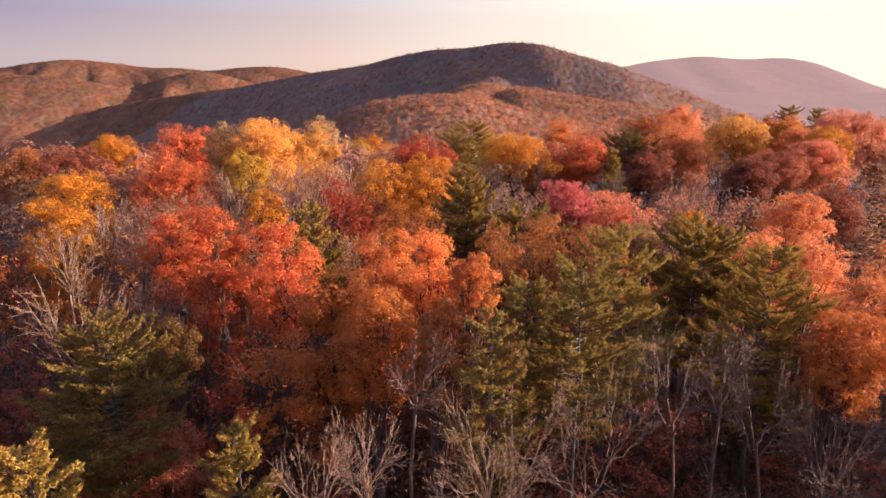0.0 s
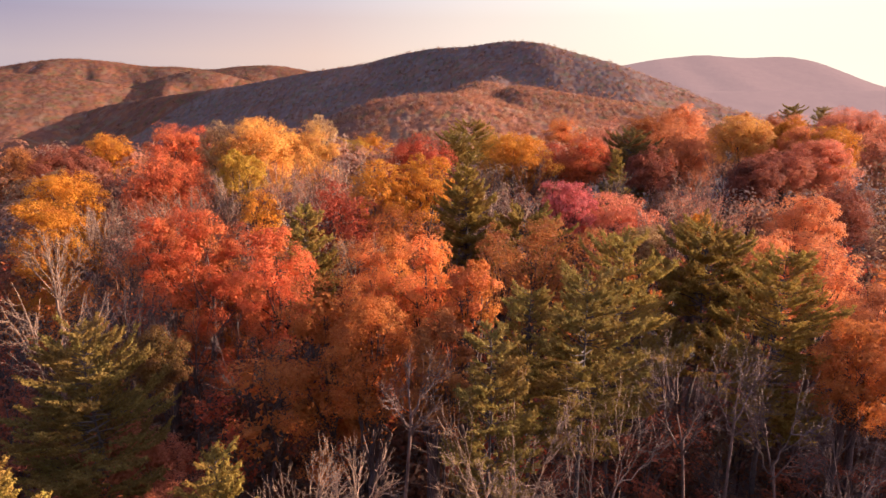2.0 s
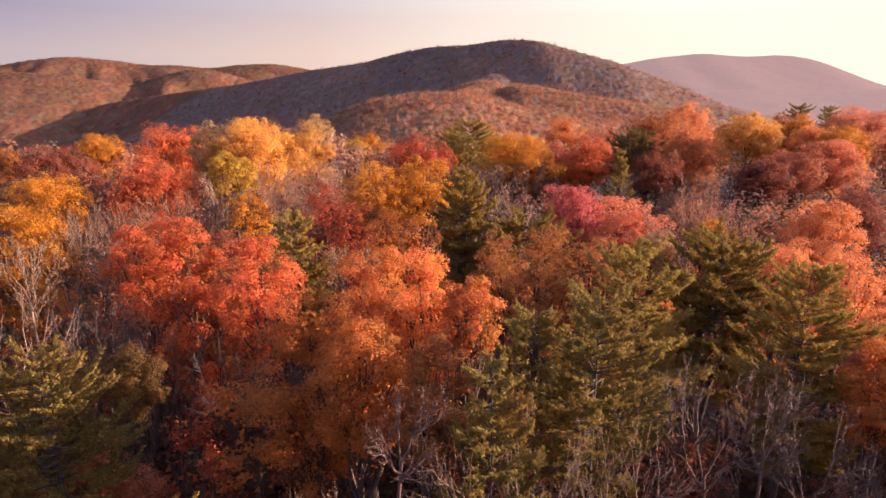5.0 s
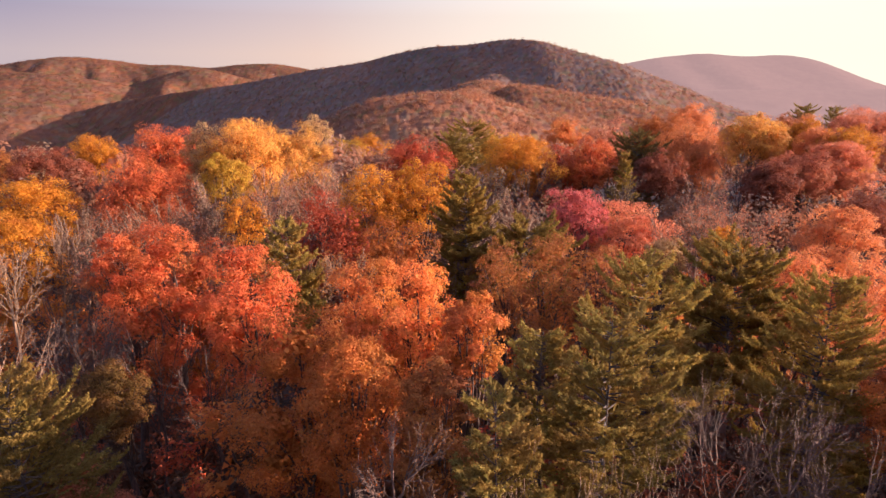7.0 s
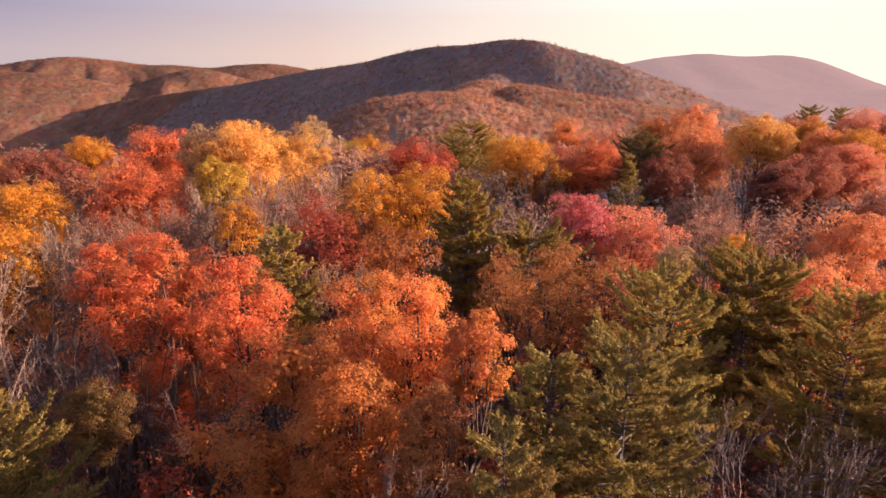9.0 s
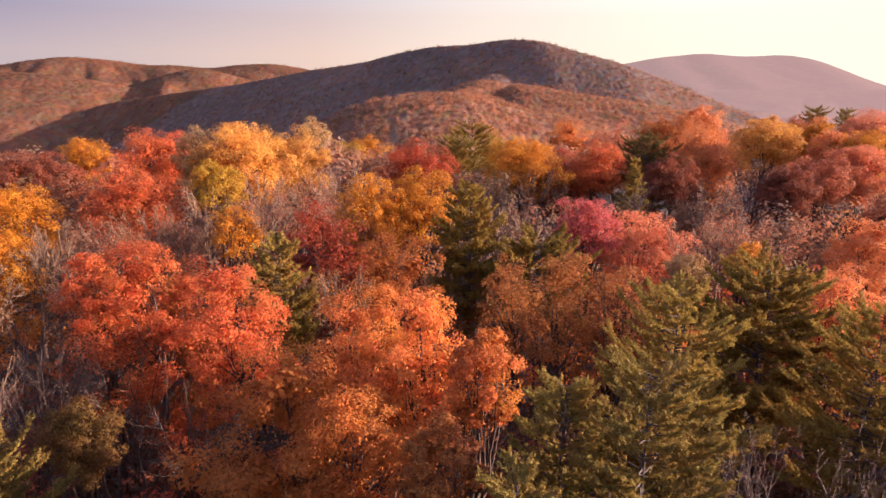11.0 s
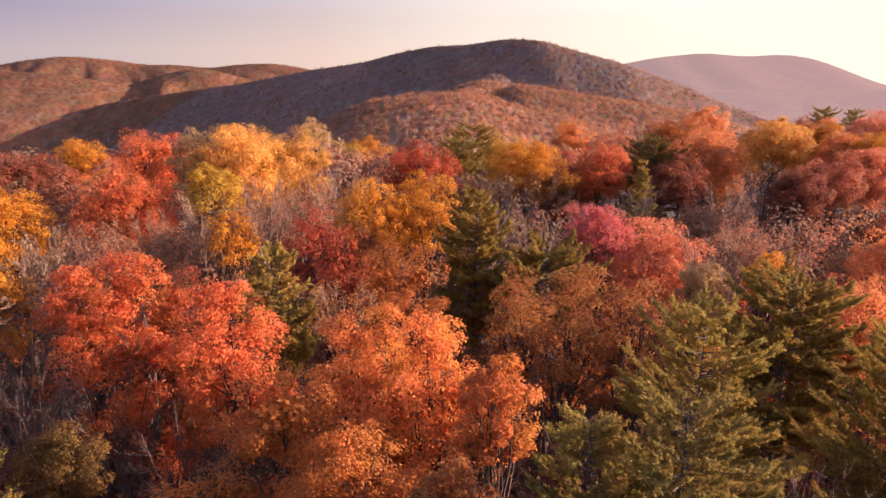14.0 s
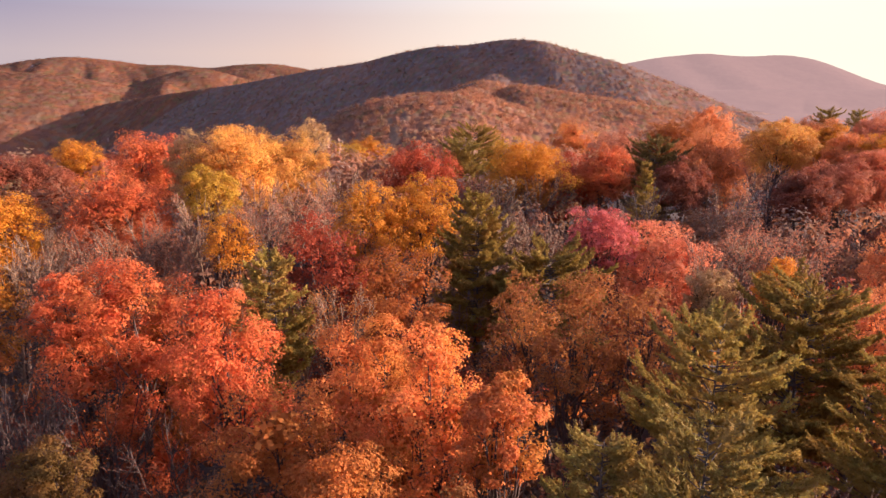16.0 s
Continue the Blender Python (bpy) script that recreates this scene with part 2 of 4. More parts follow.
HILLS = [
    # dist, bend, crest x, crest height, fore, aft, gully, seed
    (3300, 0.0, [347, 637, 954, 1098, 1330, 1565, 1768, 1918, 2104, 2317, 2737, 3366], [-117.0, 41.2, 131.3, 156.4, 178.7, 162.0, 173.1, 145.3, 83.6, 18.4, -117.0, -234.6], 0.3, 0.3, 0.03, 31),
    (2300, 0.0, [-2642, -2109, -1766, -1601, -1476, -1341, -1190, -1090, -947, -846, -743, -620, -539, -377, -174], [26.8, 101.4, 85.8, 89.7, 109.2, 124.7, 111.2, 95.6, 93.6, 81.9, 95.6, 99.5, 89.7, 56.4, -13.0], 0.3, 0.3, 0.35, 41),
    (2000, 0.0, [-1141, -973, -863, -771, -684, -614, -474], [-16.5, 26.8, 55.9, 76.4, 64.5, 44.0, 9.5], 0.35, 0.3, 0.3, 47),
    (1750, -0.15, [-1861, -1480, -1364, -1249, -1137, -1028, -938, -867, -763, -643], [94.3, 72.3, 65.2, 61.6, 51.4, 38.1, 21.7, 7.1, -20.4, -60.6], 0.24, 0.3, 0.12, 53),
    (1150, -0.55, [-2519, -1671, -1353, -1186, -1012, -899, -820, -604, -425, -311, -257, -158, -89, -25, 56, 93, 129, 164, 198, 239, 279, 356, 398, 434, 493], [-202.4, -133.9, -99.9, -79.3, -55.5, -27.9, -12.5, 11.1, 31.3, 48.0, 56.4, 67.7, 83.5, 92.6, 94.7, 100.8, 100.4, 95.6, 83.1, 70.8, 59.0, 26.8, 9.1, -8.8, -34.6], 0.5, 0.35, 0.2, 61),
    (820, 0.05, [-146, -19, 42, 64, 86, 115, 145, 199, 252, 314, 394, 515, 746], [-255.3, -159.7, -38.2, 8.9, 26.6, 25.2, 19.5, 10.9, 3.6, -6.0, -20.9, -40.0, -168.5], 0.42, 0.1, 0.3, 67),
    (600, 0.05, [-365, -255, -165, -132, -110, -88, -67, -40, -8, 25, 52, 80, 119, 187, 333], [-198.6, -117.9, -30.5, -17.4, -4.3, 5.0, 12.2, 17.3, 19.4, 18.3, 11.0, 3.1, -2.3, -21.3, -125.3], 0.35, 0.3, 0.3, 71),
]
SPUR = ([700, 850, 980, 1090], [10, 46, 84, 105], [13, 23, 45, 77])


def spur(x, y):
    """The long spur that comes down from the summit towards the camera: steep on the shaded side, gentler on the sunny one."""
    ys, xs, zs = SPUR
    mid = np.interp(y, ys, xs) + 10 * waves(y, 0 * x, 160, 15)
    top = np.interp(y, ys, zs) - 0.4 * np.maximum(ys[0] - y, 0) - 0.5 * np.maximum(y - ys[-1], 0)
    off = x - mid
    return top - np.sqrt(np.where(off < 0, off * 0.42, off * 0.27) ** 2 + 36) + 6 + 2.5 * waves(x, y, 90, 16)


def land(x, y):
    x, y = np.asarray(x, float), np.asarray(y, float)
    near = 0.6 * waves(x, y, 60, 5) + 3.0 * smooth(70, 105, y) + 1.5 * smooth(20, 70, x) * smooth(60, 110, y)
    edge = 165 + 25 * waves(x, 0 * y, 150, 9) + 0.35 * np.clip(x, -120, 200)
    near = near - 0.33 * np.maximum(y - edge, 0) ** 1.02
    near = near - 0.0012 * np.maximum(-x - 75, 0) ** 2 * smooth(0, 80, y + 60)
    z = np.maximum(near, VALLEY - 110 * smooth(-120, -520, x) + 3 * waves(x, y, 300, 3))
    for h in HILLS:
        z = np.maximum(z, ridge(x, y, *h))
    return np.maximum(z, spur(x, y))


def height(x, y):
    return float(land(np.array([x]), np.array([y]))[0])


def make_mesh(name, verts, quads=None, tris=None, materials=(), smooth_faces=False):
    """A mesh from arrays of corners and of faces with four and three corners."""
    me = bpy.data.meshes.new(name)
    nq, nt = (0 if quads is None else len(quads)), (0 if tris is None else len(tris))
    loops = np.concatenate([a.ravel() for a in (quads, tris) if a is not None and len(a)]).astype(np.int32)
    start = np.concatenate([np.arange(nq) * 4, nq * 4 + np.arange(nt) * 3]).astype(np.int32)
    me.vertices.add(len(verts))
    me.vertices.foreach_set("co", np.asarray(verts, np.float32).ravel())
    me.loops.add(len(loops))
    me.loops.foreach_set("vertex_index", loops)
    me.polygons.add(nq + nt)
    me.polygons.foreach_set("loop_start", start)
    if smooth_faces:
        me.polygons.foreach_set("use_smooth", np.ones(nq + nt, bool))
    me.update(calc_edges=True)
    for m in materials:
        me.materials.append(m)
    return me


def build_ground():
    front = np.arange(-46, 46.01, 0.4)
    angles = np.radians(np.concatenate([front, np.arange(49, 312, 3.0)]))
    radii = np.concatenate([[0.5, 4], np.arange(10, 200, 8), np.arange(200, 1900, 22), np.arange(1900, 4700, 80)])
    a, r = np.meshgrid(angles, radii)
    x, y = r * np.sin(a), r * np.cos(a)
    v = np.stack([x, y, land(x, y)], -1).reshape(-1, 3)
    na, nr = len(angles), len(radii)
    i, j = np.meshgrid(np.arange(na), np.arange(nr - 1))
    q = np.stack([j * na + i, j * na + (i + 1) % na, (j + 1) * na + (i + 1) % na, (j + 1) * na + i], -1).reshape(-1, 4)[:, ::-1]
    hub = np.array([[0, 0, height(0, 0)]])
    t = np.stack([np.full(na, len(v)), (np.arange(na) + 1) % na, np.arange(na)], -1)[:, ::-1]
    ob = new("ground", make_mesh("ground", np.vstack([v, hub]), q, t, [LITTER], True))
    return tagged(ob, "leaf-strewn brown forest floor rolling out into wooded hills", "ground", kind="structure")


build_ground()


def build_distant_ridge():
    """The farthest ridge, wooded to its crest, as a backdrop over the land."""
    angles = np.radians(np.arange(12, 47, 0.12))
    radii = np.concatenate([np.arange(1600, 2450, 60), np.arange(2450, 3900, 18)])
    a, r = np.meshgrid(angles, radii)
    x, y = r * np.sin(a), r * np.cos(a)
    bumps = np.random.RandomState(8).uniform(0, 1.2, x.shape) * smooth(1700, 3000, r)
    v = np.stack([x, y, land(x, y) + 5 + bumps], -1).reshape(-1, 3)
    na, nr = len(angles), len(radii)
    i, j = np.meshgrid(np.arange(na - 1), np.arange(nr - 1))
    q = np.stack([j * na + i, (j + 1) * na + i, (j + 1) * na + i + 1, j * na + i + 1], -1).reshape(-1, 4)
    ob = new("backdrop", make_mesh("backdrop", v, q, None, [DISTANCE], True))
    return tagged(ob, "wooded ridge in the far distance, mauve haze painted in", "ridge", kind="structure")


build_distant_ridge()


# ---- trees ----
def units(v):
    return v / np.maximum(np.linalg.norm(v, axis=-1, keepdims=True), 1e-9)


def leaves(rng, centres, facing, length, width, along=None, spread=0.7, folded=True):
    """Leaves round the centres, turned loosely to their facing: folded kites, or plain blades. Returns corners and faces."""
    n = len(centres)
    nor = units(facing + rng.normal(0, spread, (n, 3)))
    ref = rng.normal(0, 1, (n, 3)) if along is None else along + rng.normal(0, 0.25, (n, 3))
    t = units(ref - nor * (ref * nor).sum(-1, keepdims=True))
    b = np.cross(nor, t)
    ln = length * rng.uniform(0.65, 1.3, (n, 1))
    wd = width * rng.uniform(0.65, 1.3, (n, 1))
    if not folded:
        v = np.stack([centres - t * ln / 2 + b * wd / 2, centres + t * ln / 2 + b * wd * rng.uniform(-0.3, 0.3, (n, 1)), centres - t * ln / 2 - b * wd / 2], 1)
        return v.reshape(-1, 3), np.arange(n * 3).reshape(-1, 3)
    fold = nor * wd * rng.uniform(0.1, 0.35, (n, 1))
    v = np.stack([centres - t * ln / 2, centres + b * wd / 2 + fold + t * ln * 0.05, centres + t * ln / 2, centres - b * wd / 2 + fold + t * ln * 0.05], 1)
    return v.reshape(-1, 3), np.arange(n * 4).reshape(-1, 4)


def leaf_mesh(name, v, f, mat):
    return make_mesh(name, v, f, None, [mat]) if f.shape[1] == 4 else make_mesh(name, v, None, f, [mat])


class Wood:
    """Collects tapering branches as one mesh."""

    def __init__(self):
        self.v, self.q, self.n = [], [], 0

    def tube(self, pts, radii, sides=5):
        pts, k = np.asarray(pts, float), len(pts)
        d = units(np.gradient(pts, axis=0))
        ref = np.where(np.abs(d[:, 2:3]) > 0.9, [[1.0, 0, 0]], [[0, 0, 1.0]])
        a = units(np.cross(d, ref))
        b = np.cross(d, a)
        th = np.arange(sides) * 6.2832 / sides
        ring = pts[:, None] + np.asarray(radii)[:, None, None] * (a[:, None] * np.cos(th)[None, :, None] + b[:, None] * np.sin(th)[None, :, None])
        i, j = np.meshgrid(np.arange(sides), np.arange(k - 1))
        q = np.stack([j * sides + i, j * sides + (i + 1) % sides, (j + 1) * sides + (i + 1) % sides, (j + 1) * sides + i], -1).reshape(-1, 4)
        self.v.append(ring.reshape(-1, 3))
        self.q.append(q + self.n)
        self.n += k * sides

    def mesh(self, name, mat):
        return make_mesh(name, np.concatenate(self.v), np.concatenate(self.q), None, [mat], True)


def curve(rng, a, b, sag, steps, wobble=0.05):
    """Points from a to b that bow upwards by sag and wander a little."""
    s = np.linspace(0, 1, steps)[:, None]
    p = a + (b - a) * s
    p[:, 2] += sag * 4 * (s * (1 - s))[:, 0]
    return p + rng.normal(0, wobble * np.linalg.norm(b - a) / steps, p.shape) * (s > 0) * (s < 1)


def part(name, mesh, parent, label=""):
    ob = new(name, mesh)
    ob.parent = parent
    return tagged(ob, label)


GROUP = "trees of the autumn forest"


def stand(kind, x, y, label):
    base = new(kind, None)
    base.empty_display_size = 0.5
    base.location = (x, y, height(x, y) - 0.15)
    return tagged(base, label, "tree", GROUP)


def crown_leaves(rng, top, wide, deep, count, leaf, lobes=None, ragged=0.5):
    """Leaf sprays on a dome of billowing lobes. Returns the lobes' middles and sizes, the leaves' corners and faces."""
    nl = lobes or rng.randint(15, 20)
    zc = top - deep * 0.52
    az = np.arange(nl) * 2.39996 + rng.uniform(0, 6.28)
    up = np.clip(np.linspace(0.97, -0.8, nl) + rng.normal(0, 0.07, nl), -0.9, 1)
    out = np.sqrt(1 - up ** 2)
    d = np.stack([np.cos(az) * out, np.sin(az) * out, up], -1)
    mid = d * np.array([wide * 0.34, wide * 0.34, deep * 0.38]) * rng.uniform(0.72, 1.15, (nl, 1))
    size = wide * rng.uniform(0.15, 0.25, nl)
    clumps = 13 if lobes is None else 8
    per = max(5, int(count * 0.9 / nl / clumps))
    cs, fs, ls = [], [], []
    for c, s in zip(mid, size):
        k = int(clumps * rng.uniform(0.8, 1.2))
        v = units(rng.normal(0, 1, (k, 3)) + units(c + [0, 0, 0.15 * wide]) * 0.8)
        p = c + v * s * rng.uniform(0.6, 1.0, (k, 1)) * [1, 1, 0.9]
        turn = np.repeat(v, per, 0)
        w = units(rng.normal(0, 1, (k * per, 3)) + turn * 0.7 + [0, 0, 0.35])
        rad = s * np.repeat(rng.uniform(0.26, 0.46, (k, 1)), per, 0)
        q = np.repeat(p, per, 0) + w * rad * rng.uniform(0.6, 1.1 + 0.3 * ragged, (k * per, 1)) * [1.1, 1.1, 0.85]
        cs.append(q)
        fs.append(w + 0.35 * turn)
        ls.append(np.full(len(q), leaf))
        # the shaded inside of the lobe: broad sprays that close it
        m = max(8, int(0.13 * count / nl))
        v = units(rng.normal(0, 1, (m, 3)))
        cs.append(c * [0.9, 0.9, 0.96] + v * s * rng.uniform(0.1, 0.62, (m, 1)))
        fs.append(v)
        ls.append(np.full(m, max(leaf * 1.5, s * 0.2)))
    loose = int(count * 0.06)
    v = units(rng.normal(0, 1, (loose, 3)))
    cs.append(v * np.array([wide * 0.38, wide * 0.38, deep * 0.48]) * rng.uniform(0.1, 1, (loose, 1)) - [0, 0, deep * 0.08])
    fs.append(v)
    ls.append(np.full(loose, leaf * 1.5))
    c, fcg, ln = np.concatenate(cs), np.concatenate(fs), np.concatenate(ls)[:, None]
    c[:, 2] += top - np.quantile(c[:, 2], 0.998)
    mid = mid + [0, 0, zc]
    v, q = leaves(rng, c, fcg * 0.8 + [0, 0, 0.35], ln, ln * 0.66, None, 0.42, leaf < 0.11)
    return mid, size, v, q


def broadleaf(x, y, top, wide, tone, deep=0.85, seed=0, leaf=0.21, count=8000, words=""):
    """A leafy tree whose crown ends at the height top and is wide metres across."""
    rng = np.random.RandomState(seed)
    base = stand("broadleaf_tree", x, y, words)
    tall = top - base.location.z
    mid, size, v, q = crown_leaves(rng, tall, wide, min(wide * deep, tall * 0.75), int(count * 1.9), leaf * 0.8)
    w = Wood()
    r0 = 0.018 * tall
    fork = np.array([rng.normal(0, 0.3), rng.normal(0, 0.3), tall * 0.5])
    w.tube(curve(rng, np.zeros(3), fork, 0, 5, 0.1), np.linspace(r0, r0 * 0.6, 5), 7)
    tip = np.array([fork[0] * 1.5, fork[1] * 1.5, tall * 0.86])
    w.tube(curve(rng, fork, tip, 0, 4, 0.2), np.linspace(r0 * 0.6, 0.03, 4), 5)
    for c, s in zip(mid, size):
        f = rng.uniform(0.0, 0.55)
        a = fork + (tip - fork) * f if c[2] > fork[2] + 1 else fork * np.array([1, 1, rng.uniform(0.75, 1)])
        w.tube(curve(rng, a, c, -0.08 * wide * rng.uniform(0, 1), 5, 0.12), np.linspace(r0 * 0.22, 0.02, 5), 4)
        for _ in range(7 if count > 3000 else 3):
            e = c + units(rng.normal(0, 1, 3) + [0, 0, 0.5]) * s * 1.0
            m = a + (c - a) * rng.uniform(0.55, 1.0)
            w.tube(curve(rng, m, e, 0.05, 3, 0.15), [0.022, 0.014, 0.006], 3)
    part("trunk", w.mesh("trunk", BARK), base)
    tagged(part("crown", leaf_mesh("crown", v, q, LEAF[tone]), base), kind="stuff")
    return base


def bare(x, y, top, wide, seed=0, bark=None, fine=4, subs=7, thick=1.0, tone=None, words=""):
    """A leafless tree: ascending limbs that fork into fine upswept twigs; a few last leaves where a tone is given."""
    rng = np.random.RandomState(seed)
    base = stand("bare_tree", x, y, words)
    tall = top - base.location.z
    trunk, twigs = Wood(), Wood()
    tips = []
    foot = np.zeros(3)
    fork = foot + [rng.normal(0, 0.3), rng.normal(0, 0.3), max(tall * 0.35, tall - wide * rng.uniform(0.85, 1.1))]
    r0 = 0.0072 * tall
    trunk.tube(curve(rng, foot, fork, 0, 5, 0.15), np.linspace(r0, r0 * 0.7, 5), 7)
    nl = 9
    for i in range(nl):
        az = i * 2.4 + rng.uniform(-0.4, 0.4)
        reach = wide * 0.5 * rng.uniform(0.3, 1.0)
        end = fork + [math.cos(az) * reach, math.sin(az) * reach, (tall - fork[2]) * rng.uniform(0.75, 0.95) * (1.03 - 0.5 * (2 * reach / wide) ** 2 * 0.6)]
        a = foot + (fork - foot) * rng.uniform(0.8, 1.0)
        limb = curve(rng, a, end, -0.16 * reach, 8, 0.12)
        trunk.tube(limb, np.linspace(r0 * 0.3, 0.016 * thick, 8), 5)
        for k in range(subs):
            s = rng.uniform(0.4, 0.99)
            p = limb[int(s * 7)]
            d = units(units(limb[-1] - limb[-3]) + rng.normal(0, 0.42, 3) + [math.cos(az) * 0.45, math.sin(az) * 0.45, 0.12])
            ln = (1.1 - 0.7 * s) * wide * 0.36 * rng.uniform(0.6, 1.2)
            b = curve(rng, p, p + d * ln, -0.08 * ln, 4, 0.18)
            twigs.tube(b, np.array([0.021, 0.017, 0.013, 0.007]) * thick, 3)
            for j in range(fine):
                g = b[rng.randint(1, 4)]
                e = units(d + rng.normal(0, 0.45, 3) + [0, 0, 0.25])
                l2 = rng.uniform(0.45, 1.1) * (0.45 + 0.05 * wide)
                u = curve(rng, g, g + e * l2, -0.05, 3, 0.2)
                twigs.tube(u, np.array([0.011, 0.009, 0.004]) * thick, 3)
                tips.append(u[2])
                e2 = units(e + rng.normal(0, 0.5, 3) + [0, 0, 0.2])
                twigs.tube(np.array([u[1], u[1] + e2 * l2 * rng.uniform(0.3, 0.7)]), np.array([0.010, 0.004]) * thick, 3)
    zmax = max(t[2] for t in tips)
    part("trunk", trunk.mesh("trunk", bark or BARK), base)
    part("twig_crown", twigs.mesh("twig_crown", bark or BARK), base)
    for o in base.children:
        o.scale = (1, 1, tall / zmax)
    tagged(base.children[1], kind="stuff")
    if tone:
        tips = np.array(tips) * [1, 1, tall / zmax]
        c = np.repeat(tips, 5, 0) + rng.normal(0, 0.22, (len(tips) * 5, 3))
        v, q = leaves(rng, c, np.tile([0.0, 0, 1], (len(c), 1)), 0.14, 0.09)
        tagged(part("crown", leaf_mesh("crown", v, q, LEAF[tone]), base, "thin scatter of last " + TONES[tone][2] + " leaves"), kind="stuff")
    return base


def fanned(x, y, top, wide, seed=0, bark=None, tone=None, words=""):
    """A leafless tree seen close by: a slender trunk that forks again and again into a fan of ascending limbs and short twigs."""
    rng = np.random.RandomState(seed)
    base = stand("bare_tree", x, y, words)
    tall = top - base.location.z
    trunk, twigs = Wood(), Wood()
    ends = []

    def grow(p, d, length, radius, level):
        tip = p + d * length
        path = curve(rng, p, tip, -0.06 * length, 5 if level < 3 else 3 if level < 5 else 2, 0.16)
        n = len(path)
        (trunk if level < 3 else twigs).tube(path, np.linspace(radius, radius * (0.7 if level < 4 else 0.45), n), 6 if level < 2 else 3)
        if level == 5:
            ends.append(path[-1])
            return
        for k in range((4, 4, 4, 3, 2)[level]):
            last = k < 2
            q = path[-1] if last else path[rng.randint(max(1, n // 2), n)]
            wander = (0.42, 0.40, 0.44, 0.48, 0.55)[level]
            e = units(d + rng.normal(0, wander, 3) + np.array([d[0], d[1], 0]) * 0.3 + np.array([0, 0, 0.05 * level]))
            e[2] = max(e[2], 0.1)
            grow(q, e, length * rng.uniform(0.55, 0.88), max(0.0085, radius * ((0.66 if last else 0.5) if level < 3 else 0.52)), level + 1)

    fork = np.array([rng.normal(0, 0.3), rng.normal(0, 0.3), max(0.3 * tall, tall - 1.15 * wide)])
    r0 = 0.0033 * tall
    trunk.tube(curve(rng, np.zeros(3), fork, 0, 5, 0.12), np.linspace(r0 * 1.25, r0, 5), 7)
    for k in range(4):
        a = k * 1.6 + rng.uniform(-0.5, 0.5)
        grow(fork - [0, 0, 0.25 * k], units(np.array([math.cos(a) * 0.75, math.sin(a) * 0.75, 1.0])), 0.3 * wide, r0 * 0.72, 1)
    ends = np.array(ends)
    squeeze = 0.5 * wide / np.percentile(np.hypot(ends[:, 0] - fork[0], ends[:, 1] - fork[1]), 72)
    rise = (tall - fork[2]) / (ends[:, 2].max() - fork[2])
    part("trunk", trunk.mesh("trunk", bark or BARK), base)
    tagged(part("twig_crown", twigs.mesh("twig_crown", bark or BARK), base), kind="stuff")
    for o in base.children:
        n = len(o.data.vertices)
        co = np.empty(n * 3, np.float32)
        o.data.vertices.foreach_get("co", co)
        co = co.reshape(-1, 3)
        up = co[:, 2] > fork[2] - 0.3
        co[up, :2] = fork[:2] + (co[up, :2] - fork[:2]) * squeeze
        co[up, 2] = fork[2] + (co[up, 2] - fork[2]) * rise
        o.data.vertices.foreach_set("co", co.ravel())
        o.data.update()
    if tone:
        c = ends.copy()
        c[:, :2] = fork[:2] + (c[:, :2] - fork[:2]) * squeeze
        c[:, 2] = fork[2] + (c[:, 2] - fork[2]) * rise
        c = np.repeat(c, 2, 0) + rng.normal(0, 0.2, (len(c) * 2, 3))
        v, q = leaves(rng, c, np.tile([0.0, 0, 1], (len(c), 1)), 0.15, 0.1)
        tagged(part("crown", leaf_mesh("crown", v, q, LEAF[tone]), base, "thin scatter of last " + TONES[tone][2] + " leaves"), kind="stuff")
    return base


